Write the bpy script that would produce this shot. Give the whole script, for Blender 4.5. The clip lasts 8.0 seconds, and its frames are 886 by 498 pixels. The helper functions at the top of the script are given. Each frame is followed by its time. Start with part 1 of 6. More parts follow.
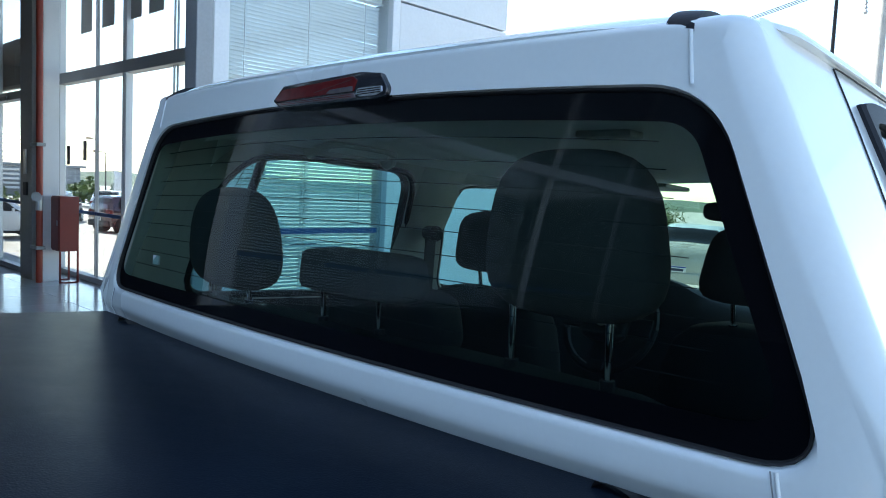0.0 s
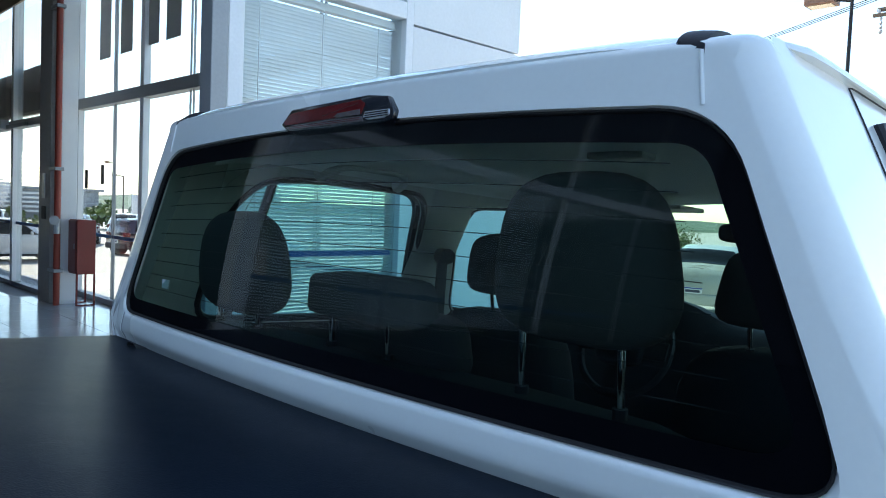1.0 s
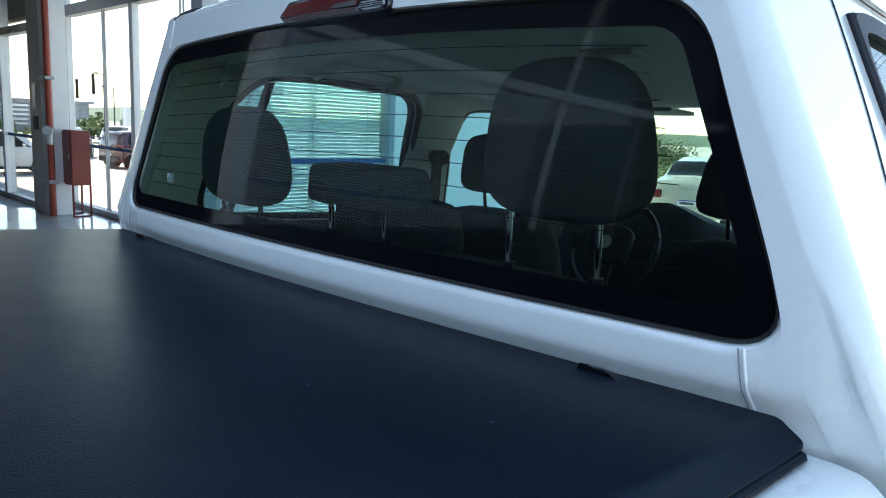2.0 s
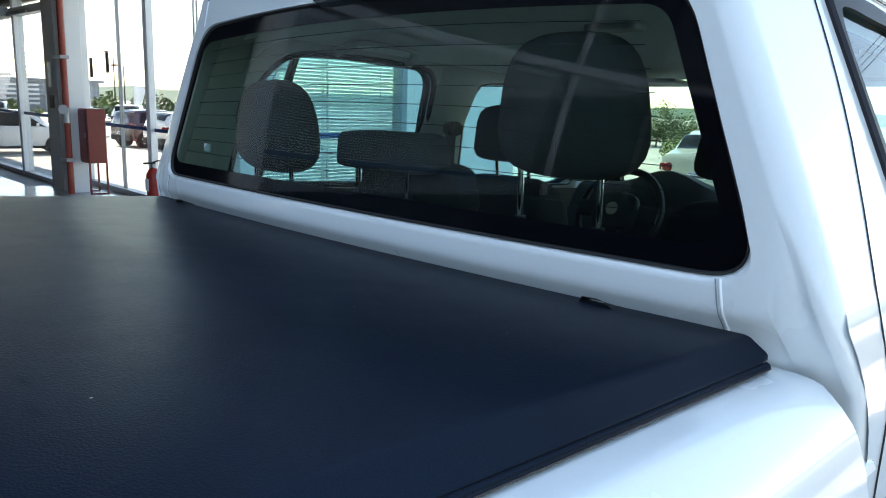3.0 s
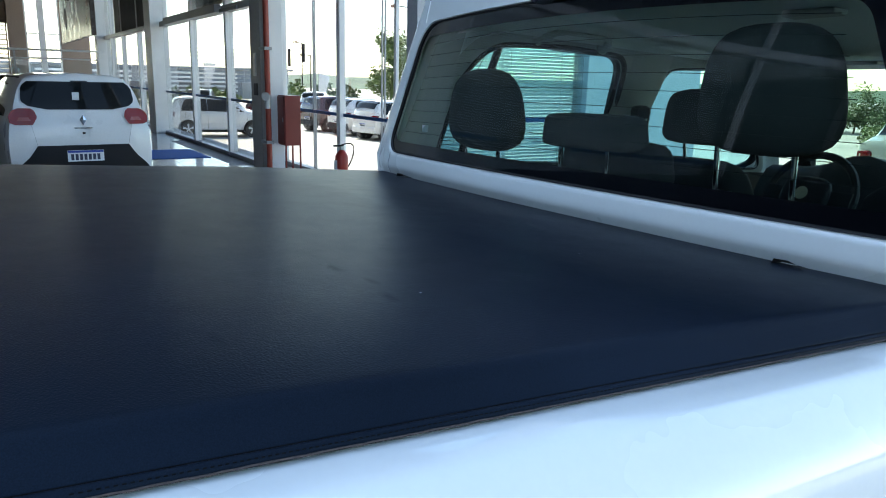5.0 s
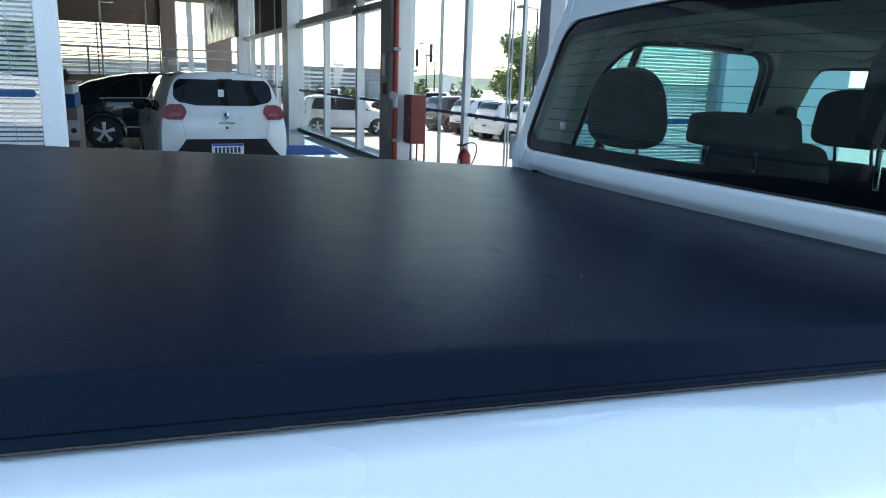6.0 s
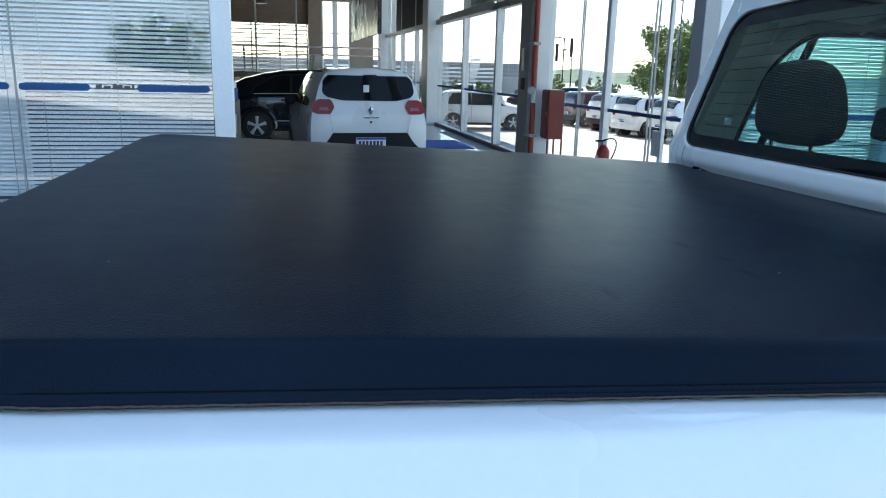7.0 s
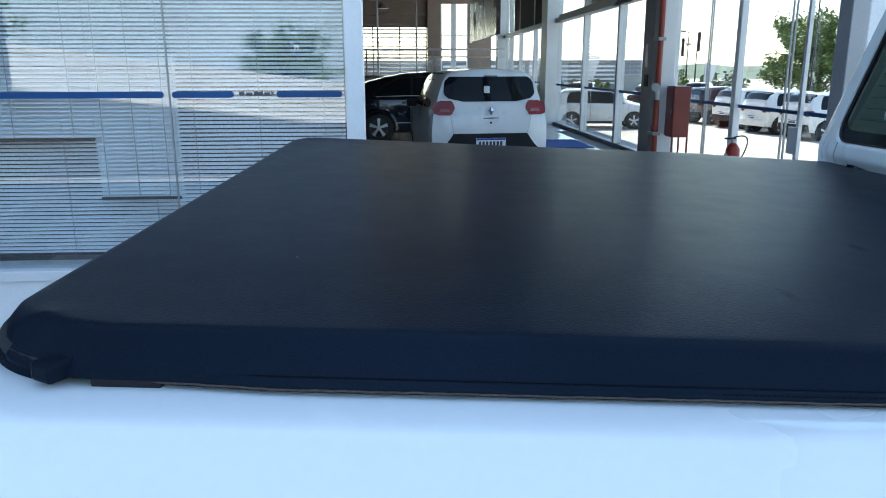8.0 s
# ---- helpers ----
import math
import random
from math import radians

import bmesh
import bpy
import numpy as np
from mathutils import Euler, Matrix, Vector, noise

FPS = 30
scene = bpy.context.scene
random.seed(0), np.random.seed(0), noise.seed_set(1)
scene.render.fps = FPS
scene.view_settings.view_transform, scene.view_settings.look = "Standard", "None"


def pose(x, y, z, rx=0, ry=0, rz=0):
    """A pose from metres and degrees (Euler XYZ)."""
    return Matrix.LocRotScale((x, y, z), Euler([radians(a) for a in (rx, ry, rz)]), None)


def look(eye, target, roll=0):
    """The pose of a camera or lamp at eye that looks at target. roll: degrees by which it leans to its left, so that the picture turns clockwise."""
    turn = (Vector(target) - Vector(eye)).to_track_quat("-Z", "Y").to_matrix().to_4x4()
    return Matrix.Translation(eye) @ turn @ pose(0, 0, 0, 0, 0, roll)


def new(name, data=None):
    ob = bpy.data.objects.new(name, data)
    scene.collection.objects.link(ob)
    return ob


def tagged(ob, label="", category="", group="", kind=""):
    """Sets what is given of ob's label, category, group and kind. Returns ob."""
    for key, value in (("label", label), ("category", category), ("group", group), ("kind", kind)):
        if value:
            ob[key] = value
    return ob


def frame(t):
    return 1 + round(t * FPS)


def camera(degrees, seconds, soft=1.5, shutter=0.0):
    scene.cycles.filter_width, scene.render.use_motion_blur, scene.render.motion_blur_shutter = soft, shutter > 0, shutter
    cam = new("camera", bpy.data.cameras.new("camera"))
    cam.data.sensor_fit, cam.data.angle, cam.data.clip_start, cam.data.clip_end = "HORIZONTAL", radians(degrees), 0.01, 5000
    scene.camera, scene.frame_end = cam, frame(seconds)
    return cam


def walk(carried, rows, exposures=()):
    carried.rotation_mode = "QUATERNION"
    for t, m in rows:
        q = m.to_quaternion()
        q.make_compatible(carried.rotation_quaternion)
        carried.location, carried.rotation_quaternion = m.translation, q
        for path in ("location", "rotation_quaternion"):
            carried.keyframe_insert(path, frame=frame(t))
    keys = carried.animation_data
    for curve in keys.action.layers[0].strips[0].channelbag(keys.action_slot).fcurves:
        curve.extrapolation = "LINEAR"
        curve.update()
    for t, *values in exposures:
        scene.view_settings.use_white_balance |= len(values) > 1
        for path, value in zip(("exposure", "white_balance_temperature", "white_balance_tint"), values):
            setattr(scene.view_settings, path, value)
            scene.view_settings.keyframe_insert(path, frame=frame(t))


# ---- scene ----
cam = camera(62.2, 8.0, soft=1.0)
PATH = [
    (0, (1.019, -0.709, 1.665), (-0.364, 0.727, 1.503), 2.67),
    (0.5, (1.007, -0.696, 1.675), (-0.403, 0.720, 1.583), 2.52),
    (1, (1.013, -0.690, 1.668), (-0.402, 0.719, 1.563), 2.41),
    (1.5, (1.030, -0.700, 1.648), (-0.381, 0.698, 1.415), 2.60),
    (2, (1.075, -0.742, 1.628), (-0.308, 0.664, 1.293), 2.53),
    (3.5, (1.209, -0.916, 1.615), (-0.211, 0.428, 1.193), 2.22),
    (4, (1.243, -0.971, 1.615), (-0.236, 0.301, 1.173), 2.48),
    (4.5, (1.272, -1.021, 1.619), (-0.299, 0.133, 1.171), 1.78),
    (6, (1.309, -1.131, 1.605), (-0.489, -0.382, 1.150), 1.85),
    (6.5, (1.318, -1.173, 1.602), (-0.537, -0.586, 1.138), 1.79),
    (7, (1.317, -1.209, 1.603), (-0.580, -0.794, 1.126), 1.44),
    (7.5, (1.314, -1.246, 1.604), (-0.610, -0.988, 1.126), 1.23),
    (8, (1.328, -1.266, 1.606), (-0.610, -1.159, 1.126), -0.15),
]
walk(cam, [(t, look(eye, target, roll)) for t, eye, target, roll in PATH], exposures=[(0.0, 1.50, 6800, 5), (1.0, 1.46, 6900, 5), (1.5, 1.63, 7100, 6), (2.0, 1.90, 7600, 7), (3.5, 1.84, 7850, 8), (4.5, 1.74, 7500, 7), (6.5, 1.65, 7000, 5), (8.0, 1.59, 6850, 5)])

# ---- sky, sun ----
world = bpy.data.worlds.new("sky")
scene.world = world
world.use_nodes = True
wn = world.node_tree.nodes
sky = wn.new("ShaderNodeTexSky")
sky.sky_type, sky.sun_disc = "NISHITA", False
SUN_EL, SUN_AZ = 52.0, 268.0
sky.sun_elevation, sky.sun_rotation = radians(SUN_EL), radians(SUN_AZ)
sky.air_density, sky.dust_density, sky.ozone_density = 0.88, 0.2, 0.7
world.node_tree.links.new(sky.outputs[0], wn["Background"].inputs[0])
wn["Background"].inputs[1].default_value = 0.172
sun = new("sun", bpy.data.lights.new("sun", "SUN"))
sun.data.energy, sun.data.angle, sun.data.color = 4.0, radians(0.5), (1.0, 0.95, 0.88)
_a, _e = radians(SUN_AZ), radians(SUN_EL)
sun_way = Vector((math.sin(_a) * math.cos(_e), math.cos(_a) * math.cos(_e), math.sin(_e)))
sun.matrix_world = look(sun_way * 40, (0, 0, 0))

# ---- small tools ----
def link(nt, a, b):
    nt.links.new(a, b)


def mat(name, color, rough=0.5, metal=0.0, scale=30.0, vary=0.08, bump=0.0, coat=0.0, stain=0.0, stain_scale=1.5,
        coords="Object", spec=0.5, stretch=None, per_piece=0.0):
    """A surface with fine grain, larger uneven patches and relief."""
    m = bpy.data.materials.new(name)
    m.use_nodes = True
    nt = m.node_tree
    b = nt.nodes["Principled BSDF"]
    b.inputs["Metallic"].default_value = metal
    b.inputs["Coat Weight"].default_value = coat
    b.inputs["Coat Roughness"].default_value = 0.03
    b.inputs["Specular IOR Level"].default_value = spec
    tc = nt.nodes.new("ShaderNodeTexCoord")
    src = tc.outputs[coords]
    if stretch:
        mp = nt.nodes.new("ShaderNodeMapping")
        mp.inputs["Scale"].default_value = stretch
        link(nt, src, mp.inputs[0])
        src = mp.outputs[0]
    fine = nt.nodes.new("ShaderNodeTexNoise")
    fine.inputs["Scale"].default_value, fine.inputs["Detail"].default_value = scale, 4
    link(nt, src, fine.inputs[0])
    big = nt.nodes.new("ShaderNodeTexNoise")
    big.inputs["Scale"].default_value, big.inputs["Detail"].default_value = stain_scale, 5
    link(nt, src, big.inputs[0])
    base = nt.nodes.new("ShaderNodeRGB")
    base.outputs[0].default_value = (*color, 1)
    hsv = nt.nodes.new("ShaderNodeHueSaturation")
    link(nt, base.outputs[0], hsv.inputs["Color"])
    val = nt.nodes.new("ShaderNodeMapRange")
    val.inputs[1].default_value, val.inputs[2].default_value = 0.25, 0.75
    val.inputs[3].default_value, val.inputs[4].default_value = 1 - vary, 1 + vary
    link(nt, fine.outputs[0], val.inputs[0])
    val2 = nt.nodes.new("ShaderNodeMapRange")
    val2.interpolation_type = "SMOOTHSTEP"
    val2.inputs[1].default_value, val2.inputs[2].default_value = 0.25, 0.75
    val2.inputs[3].default_value, val2.inputs[4].default_value = 1 - stain, 1 + stain * 0.4
    link(nt, big.outputs[0], val2.inputs[0])
    mul = nt.nodes.new("ShaderNodeMath")
    mul.operation = "MULTIPLY"
    link(nt, val.outputs[0], mul.inputs[0])
    link(nt, val2.outputs[0], mul.inputs[1])
    last = mul.outputs[0]
    if per_piece:
        oi = nt.nodes.new("ShaderNodeObjectInfo")
        pr = nt.nodes.new("ShaderNodeMapRange")
        pr.inputs[3].default_value, pr.inputs[4].default_value = 1 - per_piece, 1 + per_piece
        link(nt, oi.outputs["Random"], pr.inputs[0])
        m2 = nt.nodes.new("ShaderNodeMath")
        m2.operation = "MULTIPLY"
        link(nt, last, m2.inputs[0])
        link(nt, pr.outputs[0], m2.inputs[1])
        last = m2.outputs[0]
    link(nt, last, hsv.inputs["Value"])
    link(nt, hsv.outputs[0], b.inputs["Base Color"])
    rr = nt.nodes.new("ShaderNodeMapRange")
    rr.interpolation_type = "SMOOTHSTEP"
    rr.inputs[1].default_value, rr.inputs[2].default_value = 0.25, 0.75
    rr.inputs[3].default_value, rr.inputs[4].default_value = max(0.0, rough * 0.85), min(1.0, rough * 1.15)
    link(nt, big.outputs[0], rr.inputs[0])
    link(nt, rr.outputs[0], b.inputs["Roughness"])
    if bump:
        bp = nt.nodes.new("ShaderNodeBump")
        bp.inputs["Strength"].default_value, bp.inputs["Distance"].default_value = bump, 0.002
        link(nt, fine.outputs[0], bp.inputs["Height"])
        link(nt, bp.outputs[0], b.inputs["Normal"])
    return m


def glass(name, tint, ior=1.5, rough=0.0):
    """A thin pane: clear with a tint, and glossy towards grazing views."""
    m = bpy.data.materials.new(name)
    m.use_nodes = True
    nt = m.node_tree
    nt.nodes.remove(nt.nodes["Principled BSDF"])
    out = nt.nodes["Material Output"]
    tr = nt.nodes.new("ShaderNodeBsdfTransparent")
    tr.inputs[0].default_value = (*tint, 1)
    gl = nt.nodes.new("ShaderNodeBsdfGlossy")
    gl.inputs["Roughness"].default_value = rough
    lw = nt.nodes.new("ShaderNodeLayerWeight")
    lw.inputs[0].default_value = 0.5
    pw = nt.nodes.new("ShaderNodeMath")
    pw.operation, pw.inputs[1].default_value = "POWER", 5.0
    link(nt, lw.outputs["Facing"], pw.inputs[0])
    f0 = ((ior - 1) / (ior + 1)) ** 2
    fr = nt.nodes.new("ShaderNodeMath")
    fr.operation, fr.inputs[1].default_value, fr.inputs[2].default_value = "MULTIPLY_ADD", 1 - f0, f0
    link(nt, pw.outputs[0], fr.inputs[0])
    mx = nt.nodes.new("ShaderNodeMixShader")
    link(nt, fr.outputs[0], mx.inputs[0])
    link(nt, tr.outputs[0], mx.inputs[1])
    link(nt, gl.outputs[0], mx.inputs[2])
    link(nt, mx.outputs[0], out.inputs[0])
    return m


def mesh_of(name, bm, material, smooth=False, angle=35):
    me = bpy.data.meshes.new(name)
    bmesh.ops.recalc_face_normals(bm, faces=bm.faces)
    if smooth:
        for f in bm.faces:
            f.smooth = True
        for e in bm.edges:
            e.smooth = len(e.link_faces) != 2 or e.calc_face_angle(0) < radians(angle)
    bm.to_mesh(me)
    bm.free()
    me.materials.append(material)
    return me


def part(name, bm, material, parent=None, label="", smooth=False, angle=35):
    ob = new(name, mesh_of(name, bm, material, smooth, angle))
    if parent is not None:
        ob.parent = parent
    if label:
        ob["label"] = label
    return ob


def box(bm, x0, x1, y0, y1, z0, z1, bevel=0.0, m=None):
    """A box between two corners, its edges rounded off."""
    vs = [bm.verts.new((x, y, z)) for x in (x0, x1) for y in (y0, y1) for z in (z0, z1)]
    fs = [bm.faces.new([vs[i] for i in q]) for q in ((0, 1, 3, 2), (4, 6, 7, 5), (0, 4, 5, 1), (2, 3, 7, 6), (0, 2, 6, 4), (1, 5, 7, 3))]
    geom = set(vs)
    if bevel:
        es = list({e for f in fs for e in f.edges})
        r = bmesh.ops.bevel(bm, geom=es, offset=bevel, segments=2, affect="EDGES", profile=0.5)
        geom = {v for f in r["faces"] for v in f.verts} | {v for v in vs if v.is_valid}
    if m is not None:
        bmesh.ops.transform(bm, matrix=m, verts=[v for v in geom if v.is_valid])
    return bm


def boxed(*a, **k):
    return box(bmesh.new(), *a, **k)


def tube(bm, pts, r, n=10, caps=True):
    """A round bar along points; r a number or one for each point."""
    pts = [Vector(p) for p in pts]
    rs = r if isinstance(r, (list, tuple)) else [r] * len(pts)
    rings, up = [], Vector((0, 0, 1))
    for i, p in enumerate(pts):
        d = (pts[min(i + 1, len(pts) - 1)] - pts[max(i - 1, 0)]).normalized()
        a = d.cross(up if abs(d.z) < 0.95 else Vector((1, 0, 0))).normalized()
        b = d.cross(a)
        rings.append([bm.verts.new(p + (a * math.cos(2 * math.pi * k / n) + b * math.sin(2 * math.pi * k / n)) * rs[i]) for k in range(n)])
    for q, s in zip(rings, rings[1:]):
        for k in range(n):
            bm.faces.new((q[k], q[(k + 1) % n], s[(k + 1) % n], s[k]))
    if caps:
        bm.faces.new(rings[0])
        bm.faces.new(rings[-1])
    return bm


def sheet(bm, rows, close=False):
    """Faces over a grid of points."""
    vs = [[bm.verts.new(p) for p in row] for row in rows]
    for a, b in zip(vs, vs[1:]):
        n = len(a)
        for k in range(n if close else n - 1):
            bm.faces.new((a[k], a[(k + 1) % n], b[(k + 1) % n], b[k]))
    return vs


def thing(name, label, category, group="", at=None, kind=""):
    ob = new(name)
    if at is not None:
        ob.matrix_world = at
    return tagged(ob, label, category, group, kind)


def lerp(a, b, f):
    return a + (b - a) * f


def table(rows, u):
    """Values between the rows of a table (u, v...)."""
    if u <= rows[0][0]:
        return rows[0][1:]
    for p, q in zip(rows, rows[1:]):
        if u <= q[0]:
            f = (u - p[0]) / (q[0] - p[0])
            f = f * f * (3 - 2 * f)
            return tuple(lerp(x, y, f) for x, y in zip(p[1:], q[1:]))
    return rows[-1][1:]


# ---- materials ----
PAINT = mat("white_car_paint", (0.78, 0.82, 0.80), 0.28, 0, 120, 0.012, 0.0, coat=1.0, stain=0.012)
TRIM = mat("black_trim_plastic", (0.014, 0.014, 0.017), 0.5, 0, 300, 0.2, 0.15, spec=0.2)
RUBBER = mat("black_rubber", (0.012, 0.012, 0.013), 0.6, 0, 200, 0.2, 0.1)
FRIT = mat("black_glass_border", (0.003, 0.0035, 0.005), 0.05, 0, 60, 0.1, spec=0.25)
VINYL = mat("black_vinyl_cloth", (0.0084, 0.0143, 0.0245), 0.36, 0, 900, 0.3, 0.0, stain=0.25, stain_scale=2.2, spec=0.5)
_n, _l = VINYL.node_tree.nodes, VINYL.node_tree.links
_n["Principled BSDF"].inputs["IOR"].default_value = 1.10
_n["Principled BSDF"].inputs["Specular Tint"].default_value = (0.55, 0.82, 1.0, 1.0)
_tc, _cell, _smear = _n.new("ShaderNodeTexCoord"), _n.new("ShaderNodeTexVoronoi"), _n.new("ShaderNodeTexNoise")
_cell.feature, _cell.inputs["Scale"].default_value = "SMOOTH_F1", 520
_smear.inputs["Scale"].default_value, _smear.inputs["Detail"].default_value, _smear.inputs["Roughness"].default_value = 16.0, 8, 0.75
_l.new(_tc.outputs["Object"], _cell.inputs["Vector"])
_l.new(_tc.outputs["Object"], _smear.inputs["Vector"])
_bp, _ro = _n.new("ShaderNodeBump"), _n.new("ShaderNodeMapRange")
_bp.inputs["Strength"].default_value, _bp.inputs["Distance"].default_value = 0.16, 0.0014
_l.new(_cell.outputs["Distance"], _bp.inputs["Height"])
_l.new(_bp.outputs[0], _n["Principled BSDF"].inputs["Normal"])
_ro.inputs[1].default_value, _ro.inputs[2].default_value, _ro.inputs[3].default_value, _ro.inputs[4].default_value = 0.35, 0.70, 0.33, 0.38
_l.new(_smear.outputs[0], _ro.inputs[0])
_l.new(_ro.outputs[0], _n["Principled BSDF"].inputs["Roughness"])
# dried smudges left on the cloth
_sum = None
for _sx, _sy, _sr in ((0.507, -0.729, 0.012), (0.644, -0.726, 0.014), (0.58, -0.715, 0.008), (0.71, -0.92, 0.014)):
    _d, _w = _n.new("ShaderNodeVectorMath"), _n.new("ShaderNodeVectorMath")
    _w.operation, _w.inputs[1].default_value = "MULTIPLY", (0.8, 2.4, 0.0)
    _l.new(_tc.outputs["Object"], _w.inputs[0])
    _d.operation, _d.inputs[1].default_value = "DISTANCE", (_sx * 0.8, _sy * 2.4, 0.0)
    _l.new(_w.outputs[0], _d.inputs[0])
    _j = _n.new("ShaderNodeMath")
    _j.operation, _j.inputs[1].default_value = "MULTIPLY_ADD", 0.05
    _l.new(_smear.outputs[0], _j.inputs[0])
    _l.new(_d.outputs["Value"], _j.inputs[2])
    _r = _n.new("ShaderNodeMapRange")
    _r.inputs[1].default_value, _r.inputs[2].default_value, _r.inputs[3].default_value, _r.inputs[4].default_value = _sr + 0.012, _sr + 0.032, 1.0, 0.0
    _l.new(_j.outputs[0], _r.inputs[0])
    if _sum is None:
        _sum = _r.outputs[0]
    else:
        _m = _n.new("ShaderNodeMath")
        _m.operation = "MAXIMUM"
        _l.new(_sum, _m.inputs[0])
        _l.new(_r.outputs[0], _m.inputs[1])
        _sum = _m.outputs[0]
_ad = _n.new("ShaderNodeMath")
_ad.operation, _ad.inputs[1].default_value = "MULTIPLY_ADD", 0.10
_l.new(_sum, _ad.inputs[0])
_l.new(_ro.outputs[0], _ad.inputs[2])
_l.new(_ad.outputs[0], _n["Principled BSDF"].inputs["Roughness"])
THREAD = mat("black_thread", (0.004, 0.0045, 0.006), 0.9, 0, 400, 0.3, spec=0.08)
WELT = mat("brown_welt", (0.075, 0.062, 0.058), 0.8, 0, 300, 0.3, spec=0.1)
CLOTH = mat("charcoal_seat_cloth", (0.044, 0.047, 0.049), 0.9, 0, 260, 0.05, 0.02, stain=0.2, spec=0.15)
LINER = mat("grey_headliner", (0.70, 0.71, 0.68), 0.9, 0, 600, 0.15, 0.3, stain=0.06, spec=0.2)
PILLAR = mat("grey_pillar_trim", (0.40, 0.40, 0.37), 0.6, 0, 400, 0.12, 0.2)
DASH = mat("dark_dashboard", (0.011, 0.012, 0.014), 0.6, 0, 300, 0.2, 0.3)
CHROME = mat("chrome", (0.75, 0.76, 0.78), 0.06, 1.0, 50, 0.02)
STEEL = mat("grey_metal", (0.38, 0.40, 0.42), 0.4, 0.9, 60, 0.06, stain=0.1)
ALU = mat("pale_aluminium_frame", (0.72, 0.73, 0.74), 0.45, 0.1, 60, 0.04, stain=0.08)
ALU_DARK = mat("grey_aluminium_frame", (0.30, 0.31, 0.32), 0.45, 0.3, 60, 0.05, stain=0.1)
WALL_WHITE = mat("white_panel_wall", (0.74, 0.75, 0.75), 0.6, 0, 40, 0.03, 0.1, stain=0.08, stain_scale=0.8)
CONCRETE = mat("grey_concrete", (0.34, 0.34, 0.33), 0.85, 0, 25, 0.12, 0.4, stain=0.2)
FLOOR_TILE = mat("polished_grey_tile", (0.40, 0.41, 0.42), 0.13, 0, 18, 0.05, stain=0.06, per_piece=0.05)
GROUT = mat("tile_grout", (0.22, 0.22, 0.22), 0.8, 0, 80, 0.1)
PAVING = mat("pale_paving", (0.42, 0.40, 0.37), 0.85, 0, 9, 0.15, 0.4, stain=0.25, stain_scale=0.25)
SLAT = mat("white_blind_slat", (0.87, 0.90, 0.92), 0.42, 0, 40, 0.04, stain=0.06, spec=0.5)
BAND_BLUE = mat("blue_film", (0.003, 0.070, 0.22), 0.5, 0, 60, 0.1, stain=0.2, stain_scale=9, spec=0.3)
BAND_INK = mat("dark_ink", (0.05, 0.055, 0.07), 0.5, 0, 60, 0.1)
RED_PIPE = mat("red_pipe_paint", (0.26, 0.028, 0.014), 0.4, 0, 40, 0.1, stain=0.15)
RED_BOX = mat("dark_red_paint", (0.18, 0.018, 0.014), 0.4, 0, 40, 0.1, stain=0.15)
RED_EXT = mat("red_extinguisher_paint", (0.33, 0.02, 0.012), 0.3, 0, 40, 0.08)
MAT_BLUE = mat("blue_carpet", (0.02, 0.10, 0.36), 0.95, 0, 250, 0.25, 0.4)
# this near-black also stands in for shade on the added office walls
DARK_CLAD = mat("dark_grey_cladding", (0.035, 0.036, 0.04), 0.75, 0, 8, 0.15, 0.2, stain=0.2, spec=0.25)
BROWN = mat("brown_ceiling_paint", (0.26, 0.20, 0.16), 0.7, 0, 20, 0.1, stain=0.15)
PANE = glass("clear_pane", (0.93, 0.96, 0.96))
SHOP_PANE = glass("shop_front_pane", (0.94, 0.97, 0.98), 1.95)
TINT = glass("tinted_rear_glass", (0.50, 0.65, 0.61), 1.56)
WINDSCREEN = glass("green_windscreen", (0.70, 0.83, 0.77))
TINT_SIDE = glass("green_side_glass", (0.46, 0.81, 0.88))
TAIL_RED = mat("red_tail_lens", (0.24, 0.012, 0.012), 0.15, 0, 80, 0.2, coat=0.3, spec=0.4)
LENS_RED = mat("red_lamp_lens", (0.11, 0.004, 0.005), 0.15, 0, 80, 0.2, coat=0.2, spec=0.3)
LENS_DARK = mat("dark_lamp_shell", (0.01, 0.012, 0.018), 0.15, 0, 60, 0.1, coat=0.5)
LENS_CLEAR = mat("clear_lamp_lens", (0.55, 0.56, 0.58), 0.12, 0.4, 80, 0.2, coat=1.0)

# ---- ground and showroom ----
def street_z(y):
    """The street falls towards +y."""
    return -1.4 - 0.119 * (min(8.0, max(-30.0, y)) + 4.0)


def ground_z(x, y):
    """Level forecourt and showroom; the car park lies lower."""
    def ramp(a, b, v):
        f = min(1.0, max(0.0, (v - a) / (b - a)))
        return f * f * (3 - 2 * f)
    side = ramp(6.0, 22.0, y)
    far = ramp(3.8, 4.7, y) * ramp(3.0, 20.0, -x)
    street = ramp(14.0, 31.0, x) * (1 - ramp(50.0, 120.0, x)) * street_z(y)
    return -0.72 * max(side, far) * (1 - ramp(14.0, 31.0, x)) - 0.02 - (0.1 if x < -3.4 and y < 3.4 else 0) + street


def axis(points):
    return sorted({round(v, 3) for v in points})


